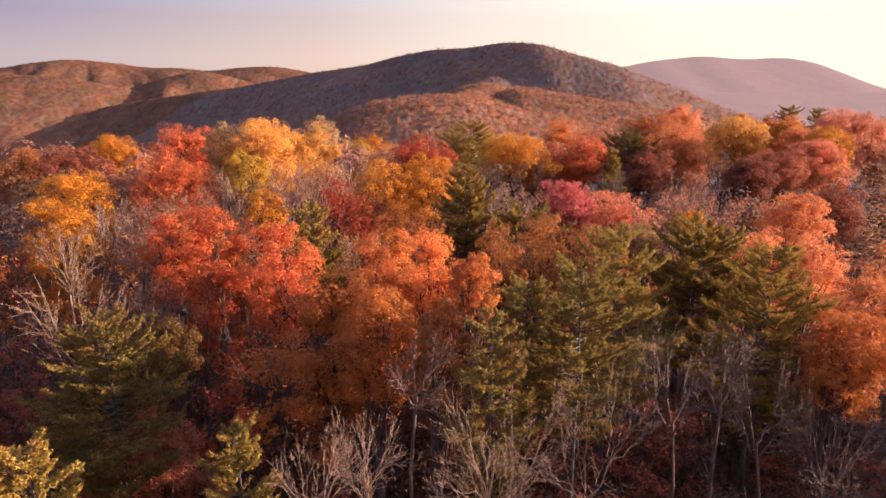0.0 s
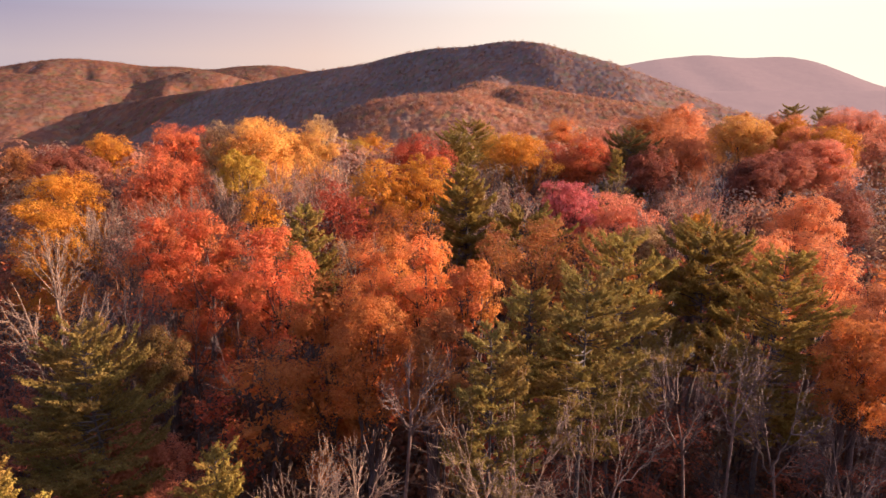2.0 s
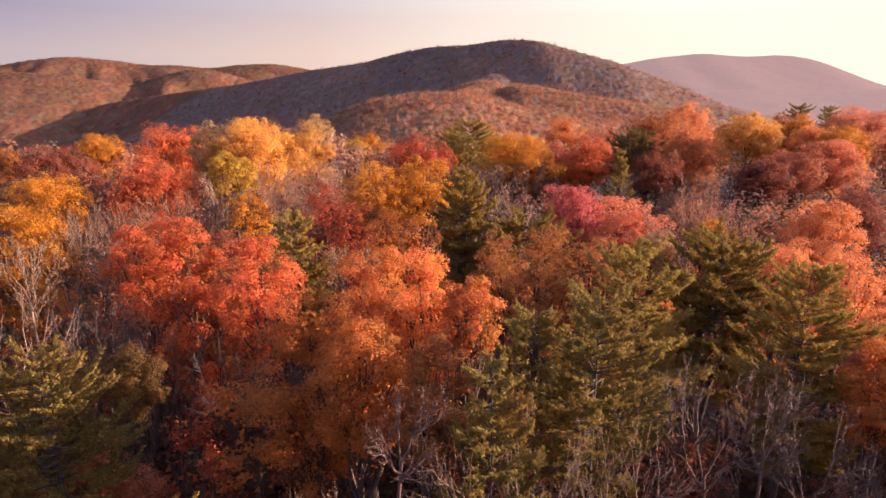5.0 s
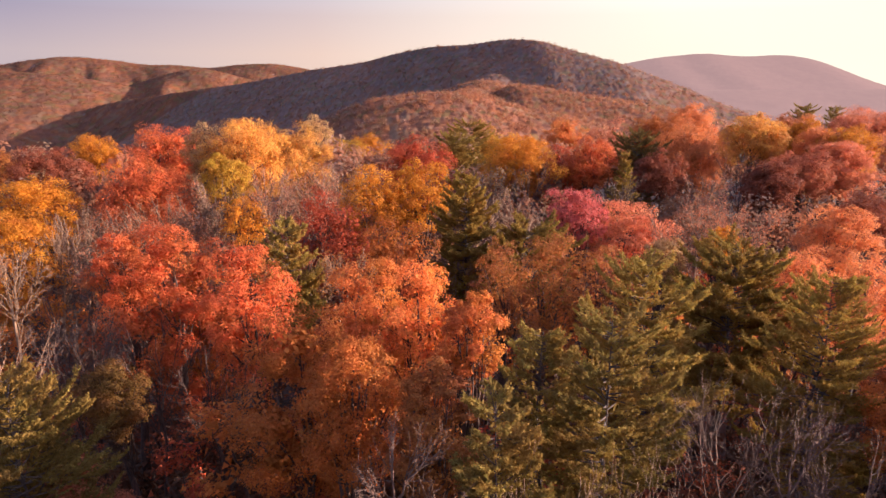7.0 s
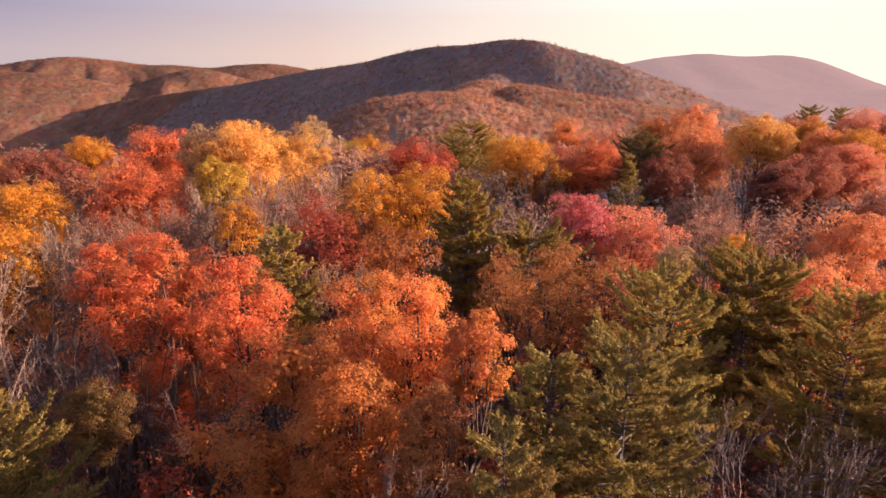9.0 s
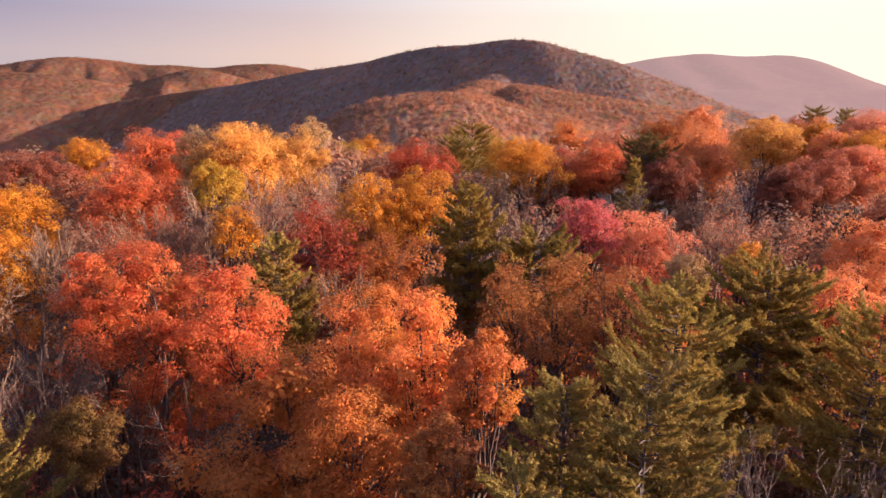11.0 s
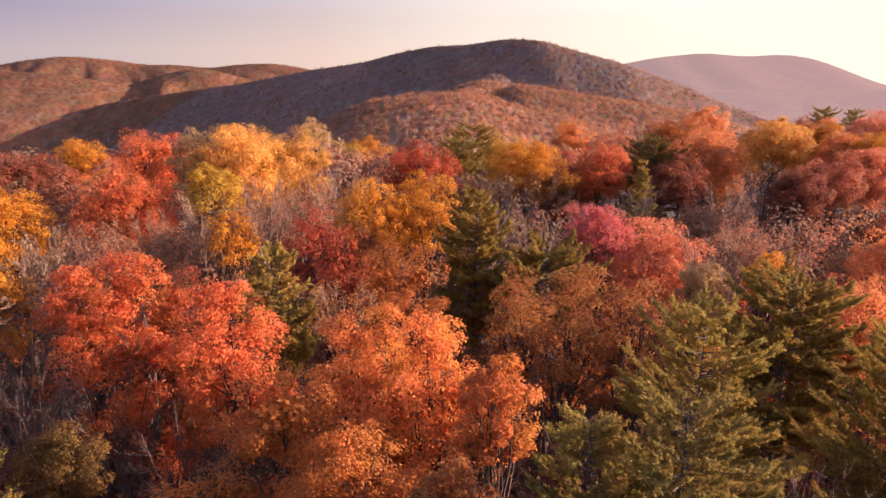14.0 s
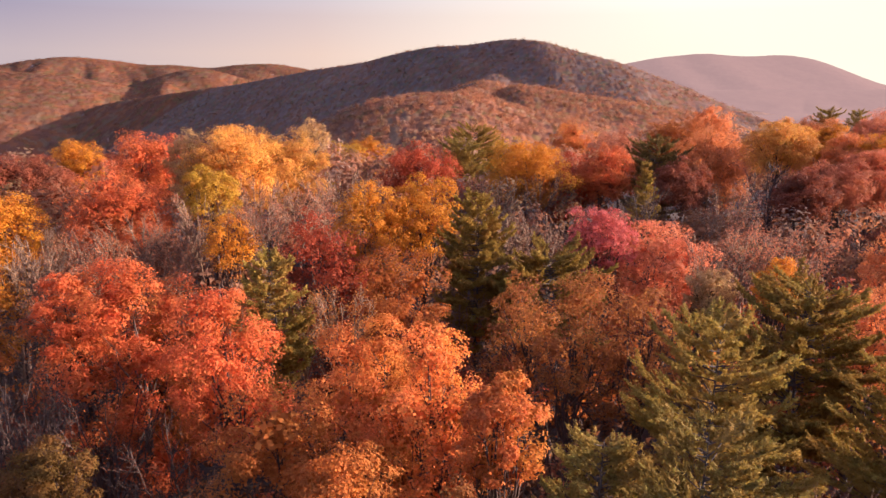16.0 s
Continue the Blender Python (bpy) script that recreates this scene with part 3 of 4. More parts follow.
def pine(x, y, top, wide, needle="green", seed=0, pointed=0.5, count=1.0, words="", low=0.35, blade=0.34, tufts=13):
    """A pine with tiers of spreading boughs, each with side branchlets that carry upturned brushes of needles."""
    rng = np.random.RandomState(seed)
    base = stand("pine_tree", x, y, words)
    tall = top - base.location.z
    w = Wood()
    r0 = 0.010 * tall
    w.tube(curve(rng, np.zeros(3), np.array([0, 0, tall - 0.3]), 0, 7, 0.05), np.array([1, 0.9, 0.75, 0.55, 0.35, 0.18, 0.06]) * r0, 7)
    h0 = tall * low
    starts, ways, lengths = [], [], []
    h = h0
    while h < tall - 0.2:
        f = (h - h0) / (tall - h0)
        full = (1 - f) ** pointed if pointed >= 0.75 else math.sqrt(max(0.02, 1 - f ** 2.2))
        for k in range(rng.randint(6, 9)):
            az = rng.uniform(0, 6.2832)
            ln = max(0.35, wide * 0.5 * full * rng.uniform(0.55, 1.12) * (0.75 + 0.25 * min(1, f * 4)))
            rise = ln * rng.uniform(0.02, 0.28) + f * 0.35 * ln
            a = np.array([0, 0, h + rng.uniform(-0.3, 0.3)])
            e = a + [math.cos(az) * ln, math.sin(az) * ln, rise]
            bough = curve(rng, a, e, -0.07 * ln, 5, 0.1)
            w.tube(bough, np.linspace(0.015 + 0.009 * ln, 0.008, 5), 4)
            m = max(6, int((3 + ln * 4.2) * count))
            u = np.sqrt(np.linspace(0.06, 1.0, m)) + rng.normal(0, 0.03, m)
            p = np.stack([np.interp(u, np.linspace(0, 1, 5), bough[:, i]) for i in range(3)], -1)
            way = units(e - a)
            side = np.array([-math.sin(az), math.cos(az), 0.0]) * np.where(np.arange(m) % 2, 1, -1)[:, None]
            spread = (rng.uniform(0.5, 1.15, m) * (1.05 - 0.75 * u))[:, None]
            starts.append(p)
            ways.append(units(way + side * spread * 1.3 + np.stack([np.zeros(m), np.zeros(m), rng.uniform(0.1, 0.55, m) + 0.5 * (u > 0.93)], -1)))
            lengths.append(np.clip((0.25 + 0.36 * ln * (1.12 - 0.7 * u)) * rng.uniform(0.6, 1.2, m), blade * 1.1, 1.6))
        h += rng.uniform(0.5, 0.85) * (0.5 + 0.015 * tall)
    p, d, ln = np.concatenate(starts), np.concatenate(ways), np.concatenate(lengths)
    per = np.maximum(6, (tufts * 1.35 * ln / (0.25 + blade)).astype(int))
    i = np.repeat(np.arange(len(p)), per)
    n = len(i)
    u = rng.uniform(0.02, 1.0, (n, 1))
    out = rng.normal(0, 1, (n, 3))
    out = units(out - d[i] * (out * d[i]).sum(-1, keepdims=True))
    way = units(d[i] * 0.75 + out * 0.75 + [0, 0, 0.25])
    c = p[i] + d[i] * ln[i][:, None] * u + way * blade * 0.38
    v, q = leaves(rng, c, out * 0.8 + [0, 0, 0.35], blade * (1.1 - 0.4 * u), blade * 0.27, way, 0.5, False)
    part("trunk", w.mesh("trunk", BARK_PINE), base)
    tagged(part("crown", leaf_mesh("crown", v, q, NEEDLE[needle]), base), kind="stuff")
    return base


# ---- the trees that stand out, nearest first ----
pine(-13.7, 17.5, 18.7, 3.6, "yellow", seed=195, pointed=0.5, count=1.15, blade=0.22, tufts=17, low=0.6, words="full-grown pine with tiered yellow-green needle boughs, spreading crown")
fanned(-4.7, 18.0, 19.6, 3.1, seed=193, bark=BARK_PALE, words="full-grown leafless tree with pale fanned limbs")
fanned(-3.2, 18.6, 18.8, 2.7, seed=194, bark=BARK_PALE, words="full-grown leafless tree with pale fanned limbs")
pine(-7.3, 19.0, 18.4, 3.9, "yellow", seed=192, pointed=0.5, count=1.15, blade=0.22, tufts=17, low=0.2, words="full-grown pine with tiered yellow-green needle boughs, spreading crown")
fanned(1.4, 19.0, 18.6, 3.2, seed=198, bark=BARK_PALE, words="full-grown leafless tree with pale fanned limbs")
fanned(2.4, 21.5, 19.8, 6.2, seed=196, bark=BARK_PALE, words="full-grown leafless tree with pale fanned limbs")
fanned(-1.1, 22.0, 21.0, 2.6, seed=213, bark=BARK_GREY, words="tall leafless tree with grey-brown fanned limbs")
fanned(6.2, 22.5, 19.3, 5.8, seed=197, bark=BARK_PALE, words="full-grown leafless tree with pale fanned limbs")
fanned(17.0, 23.0, 17.9, 4.7, seed=203, bark=BARK_GREY, words="full-grown leafless tree with grey-brown fanned limbs")
pine(2.0, 23.8, 20.8, 3.7, "moss", seed=181, pointed=0.5, count=1.15, blade=0.22, tufts=17, low=0.6, words="tall pine with tiered mossy green needle boughs, spreading crown")
fanned(14.7, 24.0, 18.7, 3.8, seed=200, bark=BARK_GREY, words="full-grown leafless tree with grey-brown fanned limbs")
fanned(12.7, 26.0, 19.3, 3.3, seed=188, bark=BARK_GREY, words="full-grown leafless tree with grey-brown fanned limbs")
broadleaf(-0.1, 27.0, 20.3, 3.5, "russet", deep=1.8, seed=212, leaf=0.13, count=8147, words="tall tree with dense russet brown leaves, narrow crown")
pine(6.6, 27.6, 22.0, 5.6, "moss", seed=179, pointed=0.5, count=1.15, blade=0.22, tufts=17, low=0.6, words="tall pine with tiered mossy green needle boughs, spreading crown")
fanned(11.1, 28.0, 20.2, 5.6, seed=187, bark=BARK_GREY, words="full-grown leafless tree with grey-brown fanned limbs")
pine(-17.0, 28.5, 18.8, 7.2, "moss", seed=184, pointed=0.5, count=1.15, blade=0.22, tufts=17, low=0.5, words="full-grown pine with tiered mossy green needle boughs, spreading crown")
pine(4.3, 29.0, 21.0, 3.8, "moss", seed=180, pointed=0.5, count=1.15, blade=0.22, tufts=17, low=0.6, words="tall pine with tiered mossy green needle boughs, spreading crown")
broadleaf(-3.3, 29.0, 20.4, 4.3, "rust", deep=1.8, seed=186, leaf=0.13, count=10593, words="tall tree with dense rust orange leaves, narrow crown")
pine(-18.3, 31.0, 17.8, 2.9, "dark", seed=183, pointed=0.5, count=1.15, blade=0.22, tufts=17, low=0.6, words="full-grown pine with tiered dark green needle boughs, spreading crown")
broadleaf(-17.3, 31.0, 12.7, 7.0, "coral", deep=1.8, seed=191, leaf=0.13, count=19031, words="lower tree with dense coral red leaves, rounded crown")
broadleaf(1.5, 31.5, 21.3, 2.8, "orange", deep=1.8, seed=170, leaf=0.13, count=6363, words="tall tree with dense bright orange leaves, narrow crown")
broadleaf(-6.4, 33.0, 20.0, 6.9, "rust", deep=1.8, seed=185, leaf=0.13, count=18546, words="full-grown tree with dense rust orange leaves, rounded crown")
broadleaf(23.8, 33.0, 17.4, 5.0, "rust", deep=1.2, seed=201, leaf=0.13, count=12207, words="lower tree with dense rust orange leaves, narrow crown")
bare(-22.1, 33.3, 19.7, 7.2, seed=190, fine=5, subs=7, thick=1, bark=BARK_PALE, words="full-grown leafless tree with pale upswept twigs")
broadleaf(-0.6, 34.0, 22.0, 5.0, "orange", deep=1.8, seed=169, leaf=0.13, count=12546, words="tall tree with dense bright orange leaves, narrow crown")
broadleaf(-3.5, 36.0, 21.5, 5.3, "orange", deep=1.8, seed=168, leaf=0.13, count=13653, words="tall tree with dense bright orange leaves, rounded crown")
pine(10.7, 36.0, 21.5, 7.6, "green", seed=175, pointed=0.5, count=1.15, blade=0.22, tufts=17, low=0.5, words="tall pine with tiered olive green needle boughs, spreading crown")
pine(20.8, 37.0, 20.1, 7.9, "yellow", seed=178, pointed=0.5, count=1.15, blade=0.22, tufts=17, low=0.45, words="full-grown pine with tiered yellow-green needle boughs, spreading crown")
broadleaf(-17.9, 37.0, 15.4, 3.8, "bronze", deep=1.0, seed=182, leaf=0.13, count=9066, words="lower olive tree, leaves darkened to paint shade, narrow crown")
broadleaf(28.0, 38.0, 18.5, 6.0, "peach", deep=1.3, seed=202, leaf=0.13, count=15188, words="full-grown tree with dense light orange leaves, rounded crown")
bare(-20.3, 38.0, 17.8, 6.0, seed=210, fine=5, subs=7, thick=1.12, words="full-grown leafless tree with grey-brown upswept twigs")
bare(-12.2, 38.5, 15.9, 6.1, seed=189, fine=5, subs=7, thick=1.13, words="lower leafless tree with grey-brown upswept twigs")
bare(-17.3, 40.0, 17.0, 5.7, seed=211, fine=5, subs=7, thick=1.18, words="lower leafless tree with grey-brown upswept twigs")
broadleaf(-11.4, 42.0, 20.8, 6.0, "scarlet", deep=1.8, seed=166, leaf=0.165, count=9143, words="tall tree with dense scarlet red leaves, rounded crown")
bare(-22.2, 42.0, 18.4, 6.8, seed=209, fine=5, subs=7, thick=1.24, words="full-grown leafless tree with grey-brown upswept twigs")
broadleaf(10.1, 43.0, 20.4, 4.5, "russet", deep=1.8, seed=173, leaf=0.165, count=3583, words="tall tree with thinning russet brown leaves, narrow crown")
broadleaf(27.7, 44.0, 19.7, 4.8, "peach", deep=1.6, seed=162, leaf=0.165, count=6861, words="full-grown tree with dense light orange leaves, narrow crown")
broadleaf(-20.3, 44.0, 21.1, 3.8, "scarlet", deep=1.8, seed=167, leaf=0.165, count=5290, words="tall tree with dense scarlet red leaves, narrow crown")
broadleaf(7.1, 44.0, 20.9, 5.7, "russet", deep=1.8, seed=172, leaf=0.165, count=4733, words="tall tree with thinning russet brown leaves, rounded crown")
pine(19.4, 44.5, 20.2, 9.1, "yellow", seed=177, pointed=0.5, count=1.0, blade=0.32, tufts=16, low=0.45, words="full-grown pine with tiered yellow-green needle boughs, spreading crown")
broadleaf(-17.8, 45.0, 21.3, 8.7, "scarlet", deep=1.8, seed=165, leaf=0.165, count=14237, words="tall tree with dense scarlet red leaves, broad round crown")
broadleaf(25.4, 47.0, 19.1, 5.0, "peach", deep=1.4, seed=161, leaf=0.165, count=7384, words="full-grown tree with dense light orange leaves, rounded crown")
pine(-10.5, 48.0, 20.6, 4.8, "green", seed=163, pointed=0.5, count=1.0, blade=0.32, tufts=16, low=0.6, words="tall pine with tiered olive green needle boughs, rounded crown")
broadleaf(4.5, 48.0, 19.5, 4.4, "russet", deep=1.8, seed=171, leaf=0.165, count=3507, words="full-grown tree with thinning russet brown leaves, narrow crown")
broadleaf(-17.8, 48.0, 17.7, 7.0, "rust", deep=1.8, seed=208, leaf=0.165, count=11033, words="full-grown tree with dense rust orange leaves, rounded crown")
bare(-6.7, 48.5, 18.6, 5.3, seed=204, fine=5, subs=9, thick=1.43, bark=BARK_PALE, tone="russet", words="full-grown leafless tree with pale upswept twigs, few russet brown leaves")
bare(-8.9, 50.0, 18.2, 4.7, seed=164, fine=5, subs=9, thick=1.47, bark=BARK_PALE, words="full-grown leafless tree with pale upswept twigs")
bare(-31.3, 50.0, 19.3, 5.4, seed=224, fine=5, subs=9, thick=1.47, bark=BARK_PALE, words="full-grown leafless tree with pale upswept twigs")
broadleaf(21.3, 50.5, 19.9, 3.2, "gold", deep=1.2, seed=176, leaf=0.165, count=4339, words="full-grown tree with dense golden orange leaves, narrow crown")
broadleaf(-3.3, 52.0, 19.9, 8.7, "rust", deep=1.8, seed=207, leaf=0.165, count=14323, words="full-grown tree with dense rust orange leaves, broad round crown")
broadleaf(31.1, 53.0, 21.0, 5.6, "peach", deep=1.0, seed=160, leaf=0.165, count=8775, words="tall tree with dense light orange leaves, rounded crown")
broadleaf(18.0, 53.0, 18.5, 3.1, "pale", deep=1.3, seed=174, leaf=0.165, count=4213, words="full-grown tree with dense pale straw yellow leaves, narrow crown")
bare(21.5, 56.0, 21.0, 5.9, seed=158, fine=5, subs=9, thick=1.65, bark=BARK_PALE, tone="hazed", words="tall leafless tree with pale upswept twigs, few haze-tinted orange leaves")
bare(24.8, 56.0, 20.8, 5.6, seed=159, fine=5, subs=9, thick=1.65, bark=BARK_PALE, tone="hazed", words="tall leafless tree with pale upswept twigs, few haze-tinted orange leaves")
bare(-28.6, 56.0, 17.8, 6.1, seed=217, fine=5, subs=9, thick=1.65, bark=BARK_PALE, tone="hazed", words="full-grown leafless tree with pale upswept twigs, few haze-tinted orange leaves")
broadleaf(-9.5, 57.0, 21.6, 8.0, "darkred", deep=1.8, seed=150, leaf=0.215, count=8886, words="tall tree with dense deep red leaves, rounded crown")
broadleaf(-37.2, 58.0, 19.8, 7.6, "gold", deep=1.8, seed=144, leaf=0.215, count=8324, words="full-grown tree with dense golden orange leaves, rounded crown")
pine(7.8, 58.0, 18.2, 10.9, "yellow", seed=206, pointed=0.5, count=1.1, blade=0.32, tufts=16, low=0.6, words="full-grown pine with tiered yellow-green needle boughs, spreading crown")
bare(1.3, 59.0, 15.9, 6.8, seed=205, fine=5, subs=9, thick=1.74, bark=BARK_PALE, words="lower leafless tree with pale upswept twigs")
pine(2.3, 59.6, 22.6, 6.4, "yellow", seed=154, pointed=0.5, count=1.1, blade=0.32, tufts=16, low=0.45, words="tall pine with tiered yellow-green needle boughs, rounded crown")
bare(-34.3, 60.0, 18.1, 6.8, seed=215, fine=5, subs=9, thick=1.76, bark=BARK_PALE, words="full-grown leafless tree with pale upswept twigs")
bare(21.3, 60.0, 19.1, 6.3, seed=218, fine=5, subs=9, thick=1.76, bark=BARK_PALE, words="full-grown leafless tree with pale upswept twigs")
bare(-6.9, 60.0, 19.9, 5.7, seed=223, fine=5, subs=9, thick=1.76, bark=BARK_PALE, tone="hazed", words="full-grown leafless tree with pale upswept twigs, few haze-tinted orange leaves")
bare(-31.0, 63.0, 18.7, 6.0, seed=146, fine=5, subs=9, thick=1.85, bark=BARK_PALE, tone="hazed", words="full-grown leafless tree with pale upswept twigs, few haze-tinted orange leaves")
broadleaf(-6.1, 63.0, 22.9, 7.2, "gold", deep=1.25, seed=151, leaf=0.215, count=7875, words="tall tree with dense golden orange leaves, rounded crown")
broadleaf(12.7, 63.0, 20.6, 5.7, "crimson", deep=0.9, seed=156, leaf=0.215, count=5949, words="tall tree with dense crimson pink leaves, rounded crown")
broadleaf(18.6, 63.4, 19.4, 8.5, "coral", deep=0.95, seed=157, leaf=0.215, count=9556, words="full-grown tree with dense coral red leaves, broad round crown")
broadleaf(-2.2, 64.0, 23.2, 6.1, "gold", deep=1.1, seed=152, leaf=0.215, count=6462, words="tall tree with dense golden orange leaves, rounded crown")
bare(-35.3, 65.0, 18.8, 7.5, seed=145, fine=5, subs=9, thick=1.91, bark=BARK_PALE, words="full-grown leafless tree with pale upswept twigs")
bare(5.1, 66.0, 19.3, 6.3, seed=219, fine=5, subs=9, thick=1.94, bark=BARK_PALE, words="full-grown leafless tree with pale upswept twigs")
bare(-29.0, 67.0, 19.7, 9.0, seed=147, fine=5, subs=9, thick=1.97, bark=BARK_PALE, tone="hazed", words="full-grown leafless tree with pale upswept twigs, few haze-tinted orange leaves")
bare(8.0, 67.0, 19.7, 7.7, seed=155, fine=5, subs=9, thick=1.97, bark=BARK_PALE, words="full-grown leafless tree with pale upswept twigs")
broadleaf(-41.7, 69.0, 20.8, 8.0, "gold", deep=1.25, seed=143, leaf=0.215, count=8891, words="tall tree with dense golden orange leaves, rounded crown")
broadleaf(-20.3, 69.0, 19.3, 5.7, "gold", deep=0.9, seed=148, leaf=0.215, count=3232, words="full-grown tree with thinning golden orange leaves, rounded crown")
bare(-26.6, 70.0, 18.9, 7.4, seed=214, fine=5, subs=9, thick=2.06, bark=BARK_PALE, tone="hazed", words="full-grown leafless tree with pale upswept twigs, few haze-tinted orange leaves")
bare(-17.6, 70.0, 19.8, 6.8, seed=216, fine=5, subs=9, thick=2.06, bark=BARK_PALE, tone="hazed", words="full-grown leafless tree with pale upswept twigs, few haze-tinted orange leaves")
bare(-24.6, 72.0, 20.7, 7.0, seed=149, fine=5, subs=9, thick=2.12, bark=BARK_PALE, words="tall leafless tree with pale upswept twigs")
broadleaf(-33.3, 74.6, 23.1, 10.9, "scarlet", deep=0.75, seed=142, leaf=0.215, count=12884, words="tall tree with dense scarlet red leaves, broad round crown")
broadleaf(48.7, 75.0, 18.7, 8.0, "dusky", deep=0.8, seed=140, leaf=0.215, count=8942, words="full-grown tree with dense dusky reddish brown leaves, broad round crown")
bare(-11.3, 75.0, 20.5, 7.3, seed=153, fine=5, subs=9, thick=2.21, bark=BARK_PALE, tone="hazed", words="tall leafless tree with pale upswept twigs, few haze-tinted orange leaves")
broadleaf(-24.6, 76.6, 22.6, 6.3, "olive", deep=0.9, seed=141, leaf=0.215, count=6747, words="tall tree with dense olive yellow leaves, rounded crown")
bare(-16.2, 80.0, 20.2, 8.6, seed=221, fine=5, subs=9, thick=2.35, bark=BARK_PALE, tone="hazed", words="full-grown leafless tree with pale upswept twigs, few haze-tinted orange leaves")
bare(-22.1, 84.0, 20.8, 9.9, seed=220, fine=5, subs=9, thick=2.47, bark=BARK_PALE, tone="hazed", words="tall leafless tree with pale upswept twigs, few haze-tinted orange leaves")
# seeds 225, 226, 139 and 137: the darker bark paints in their shade
bare(23.0, 84.0, 19.7, 8.2, seed=225, fine=5, subs=9, thick=1.6, words="full-grown leafless tree with grey-brown upswept twigs")
bare(33.1, 84.0, 19.7, 9.9, seed=227, fine=5, subs=9, thick=2.47, bark=BARK_PALE, tone="hazed", words="full-grown leafless tree with pale upswept twigs, few haze-tinted orange leaves")
broadleaf(44.2, 88.0, 20.5, 6.9, "dusky", deep=0.85, seed=136, leaf=0.26, count=7519, words="tall tree with dense dusky reddish brown leaves, rounded crown")
pine(25.2, 90.0, 20.9, 5.4, "yellow", seed=118, pointed=0.9, count=0.75, blade=0.36, tufts=12, low=0.5, words="tall pine with tiered yellow-green needle boughs, narrow pointed top")
bare(7.0, 90.0, 19.7, 8.0, seed=226, fine=5, subs=9, thick=1.6, words="full-grown leafless tree with grey-brown upswept twigs")
broadleaf(-32.4, 91.0, 25.2, 6.7, "pale", deep=1.1, seed=105, leaf=0.26, count=3997, words="tall tree with thinning pale straw yellow leaves, rounded crown")
broadleaf(-26.6, 91.0, 25.7, 11.2, "yellow", deep=0.95, seed=106, leaf=0.26, count=13417, words="tall tree with dense golden yellow leaves, broad round crown")
broadleaf(50.7, 92.0, 21.1, 7.7, "coral", deep=0.75, seed=132, leaf=0.26, count=8566, words="tall tree with dense coral red leaves, rounded crown")
bare(41.9, 92.0, 20.8, 7.3, seed=139, fine=5, subs=9, thick=1.6, words="tall leafless tree with grey-brown upswept twigs")
broadleaf(57.5, 95.0, 22.4, 10.4, "coral", deep=0.8, seed=133, leaf=0.26, count=12166, words="tall tree with dense coral red leaves, broad round crown")
bare(-15.0, 95.0, 20.3, 10.4, seed=222, fine=5, subs=9, thick=2.79, bark=BARK_PALE, words="full-grown leafless tree with pale upswept twigs")
bare(12.8, 96.0, 20.3, 9.5, seed=137, fine=5, subs=9, thick=1.6, words="tall leafless tree with grey-brown upswept twigs")
broadleaf(-41.1, 98.0, 24.5, 11.5, "scarlet", deep=0.75, seed=104, leaf=0.26, count=10052, words="tall tree with dense scarlet red leaves, broad round crown")
broadleaf(33.5, 100.0, 20.8, 8.0, "dusky", deep=0.85, seed=138, leaf=0.26, count=8869, words="tall tree with dense dusky reddish brown leaves, rounded crown")
broadleaf(12.2, 102.0, 22.5, 11.2, "gold", deep=0.85, seed=114, leaf=0.26, count=13332, words="tall tree with dense golden orange leaves, broad round crown")
broadleaf(23.4, 103.0, 22.2, 9.2, "scarlet", deep=0.85, seed=116, leaf=0.26, count=10611, words="tall tree with dense scarlet red leaves, broad round crown")
broadleaf(-24.3, 104.0, 24.4, 13.0, "yellow", deep=0.9, seed=107, leaf=0.26, count=14511, words="tall tree with dense golden yellow leaves, broad round crown")
broadleaf(64.3, 104.0, 24.0, 9.3, "gold", deep=0.75, seed=131, leaf=0.26, count=10743, words="tall tree with dense golden orange leaves, broad round crown")
broadleaf(-71.9, 105.0, 20.0, 10.5, "russet", deep=0.85, seed=101, leaf=0.26, count=12341, words="full-grown tree with dense russet brown leaves, broad round crown")
broadleaf(60.9, 106.0, 23.4, 7.9, "peach", deep=0.8, seed=130, leaf=0.26, count=8845, words="tall tree with dense light orange leaves, rounded crown")
# seeds 100 and 103: dusky leaves stand in for the shade on them
broadleaf(-68.2, 107.0, 20.3, 12.8, "dusky", deep=0.85, seed=100, leaf=0.26, count=14511, words="tall tree with dense dusky reddish brown leaves, broad round crown")
broadleaf(51.3, 107.0, 25.6, 10.5, "yellow", deep=0.75, seed=125, leaf=0.26, count=12340, words="tall tree with dense golden yellow leaves, broad round crown")
pine(32.4, 108.0, 22.2, 11.5, "dark", seed=119, pointed=0.5, count=0.75, blade=0.36, tufts=12, low=0.4, words="tall pine with tiered dark green needle boughs, spreading crown")
broadleaf(19.4, 110.0, 20.2, 11.0, "darkred", deep=0.85, seed=117, leaf=0.26, count=13097, words="full-grown tree with dense deep red leaves, broad round crown")
broadleaf(42.5, 112.0, 24.2, 14.0, "peach", deep=0.8, seed=123, leaf=0.26, count=14511, words="tall tree with dense light orange leaves, broad round crown")
broadleaf(-66.5, 113.0, 19.5, 11.3, "dusky", deep=0.85, seed=103, leaf=0.26, count=13555, words="full-grown tree with dense dusky reddish brown leaves, broad round crown")
broadleaf(-4.4, 113.0, 21.7, 13.6, "darkred", deep=0.85, seed=111, leaf=0.26, count=14511, words="tall tree with dense deep red leaves, broad round crown")
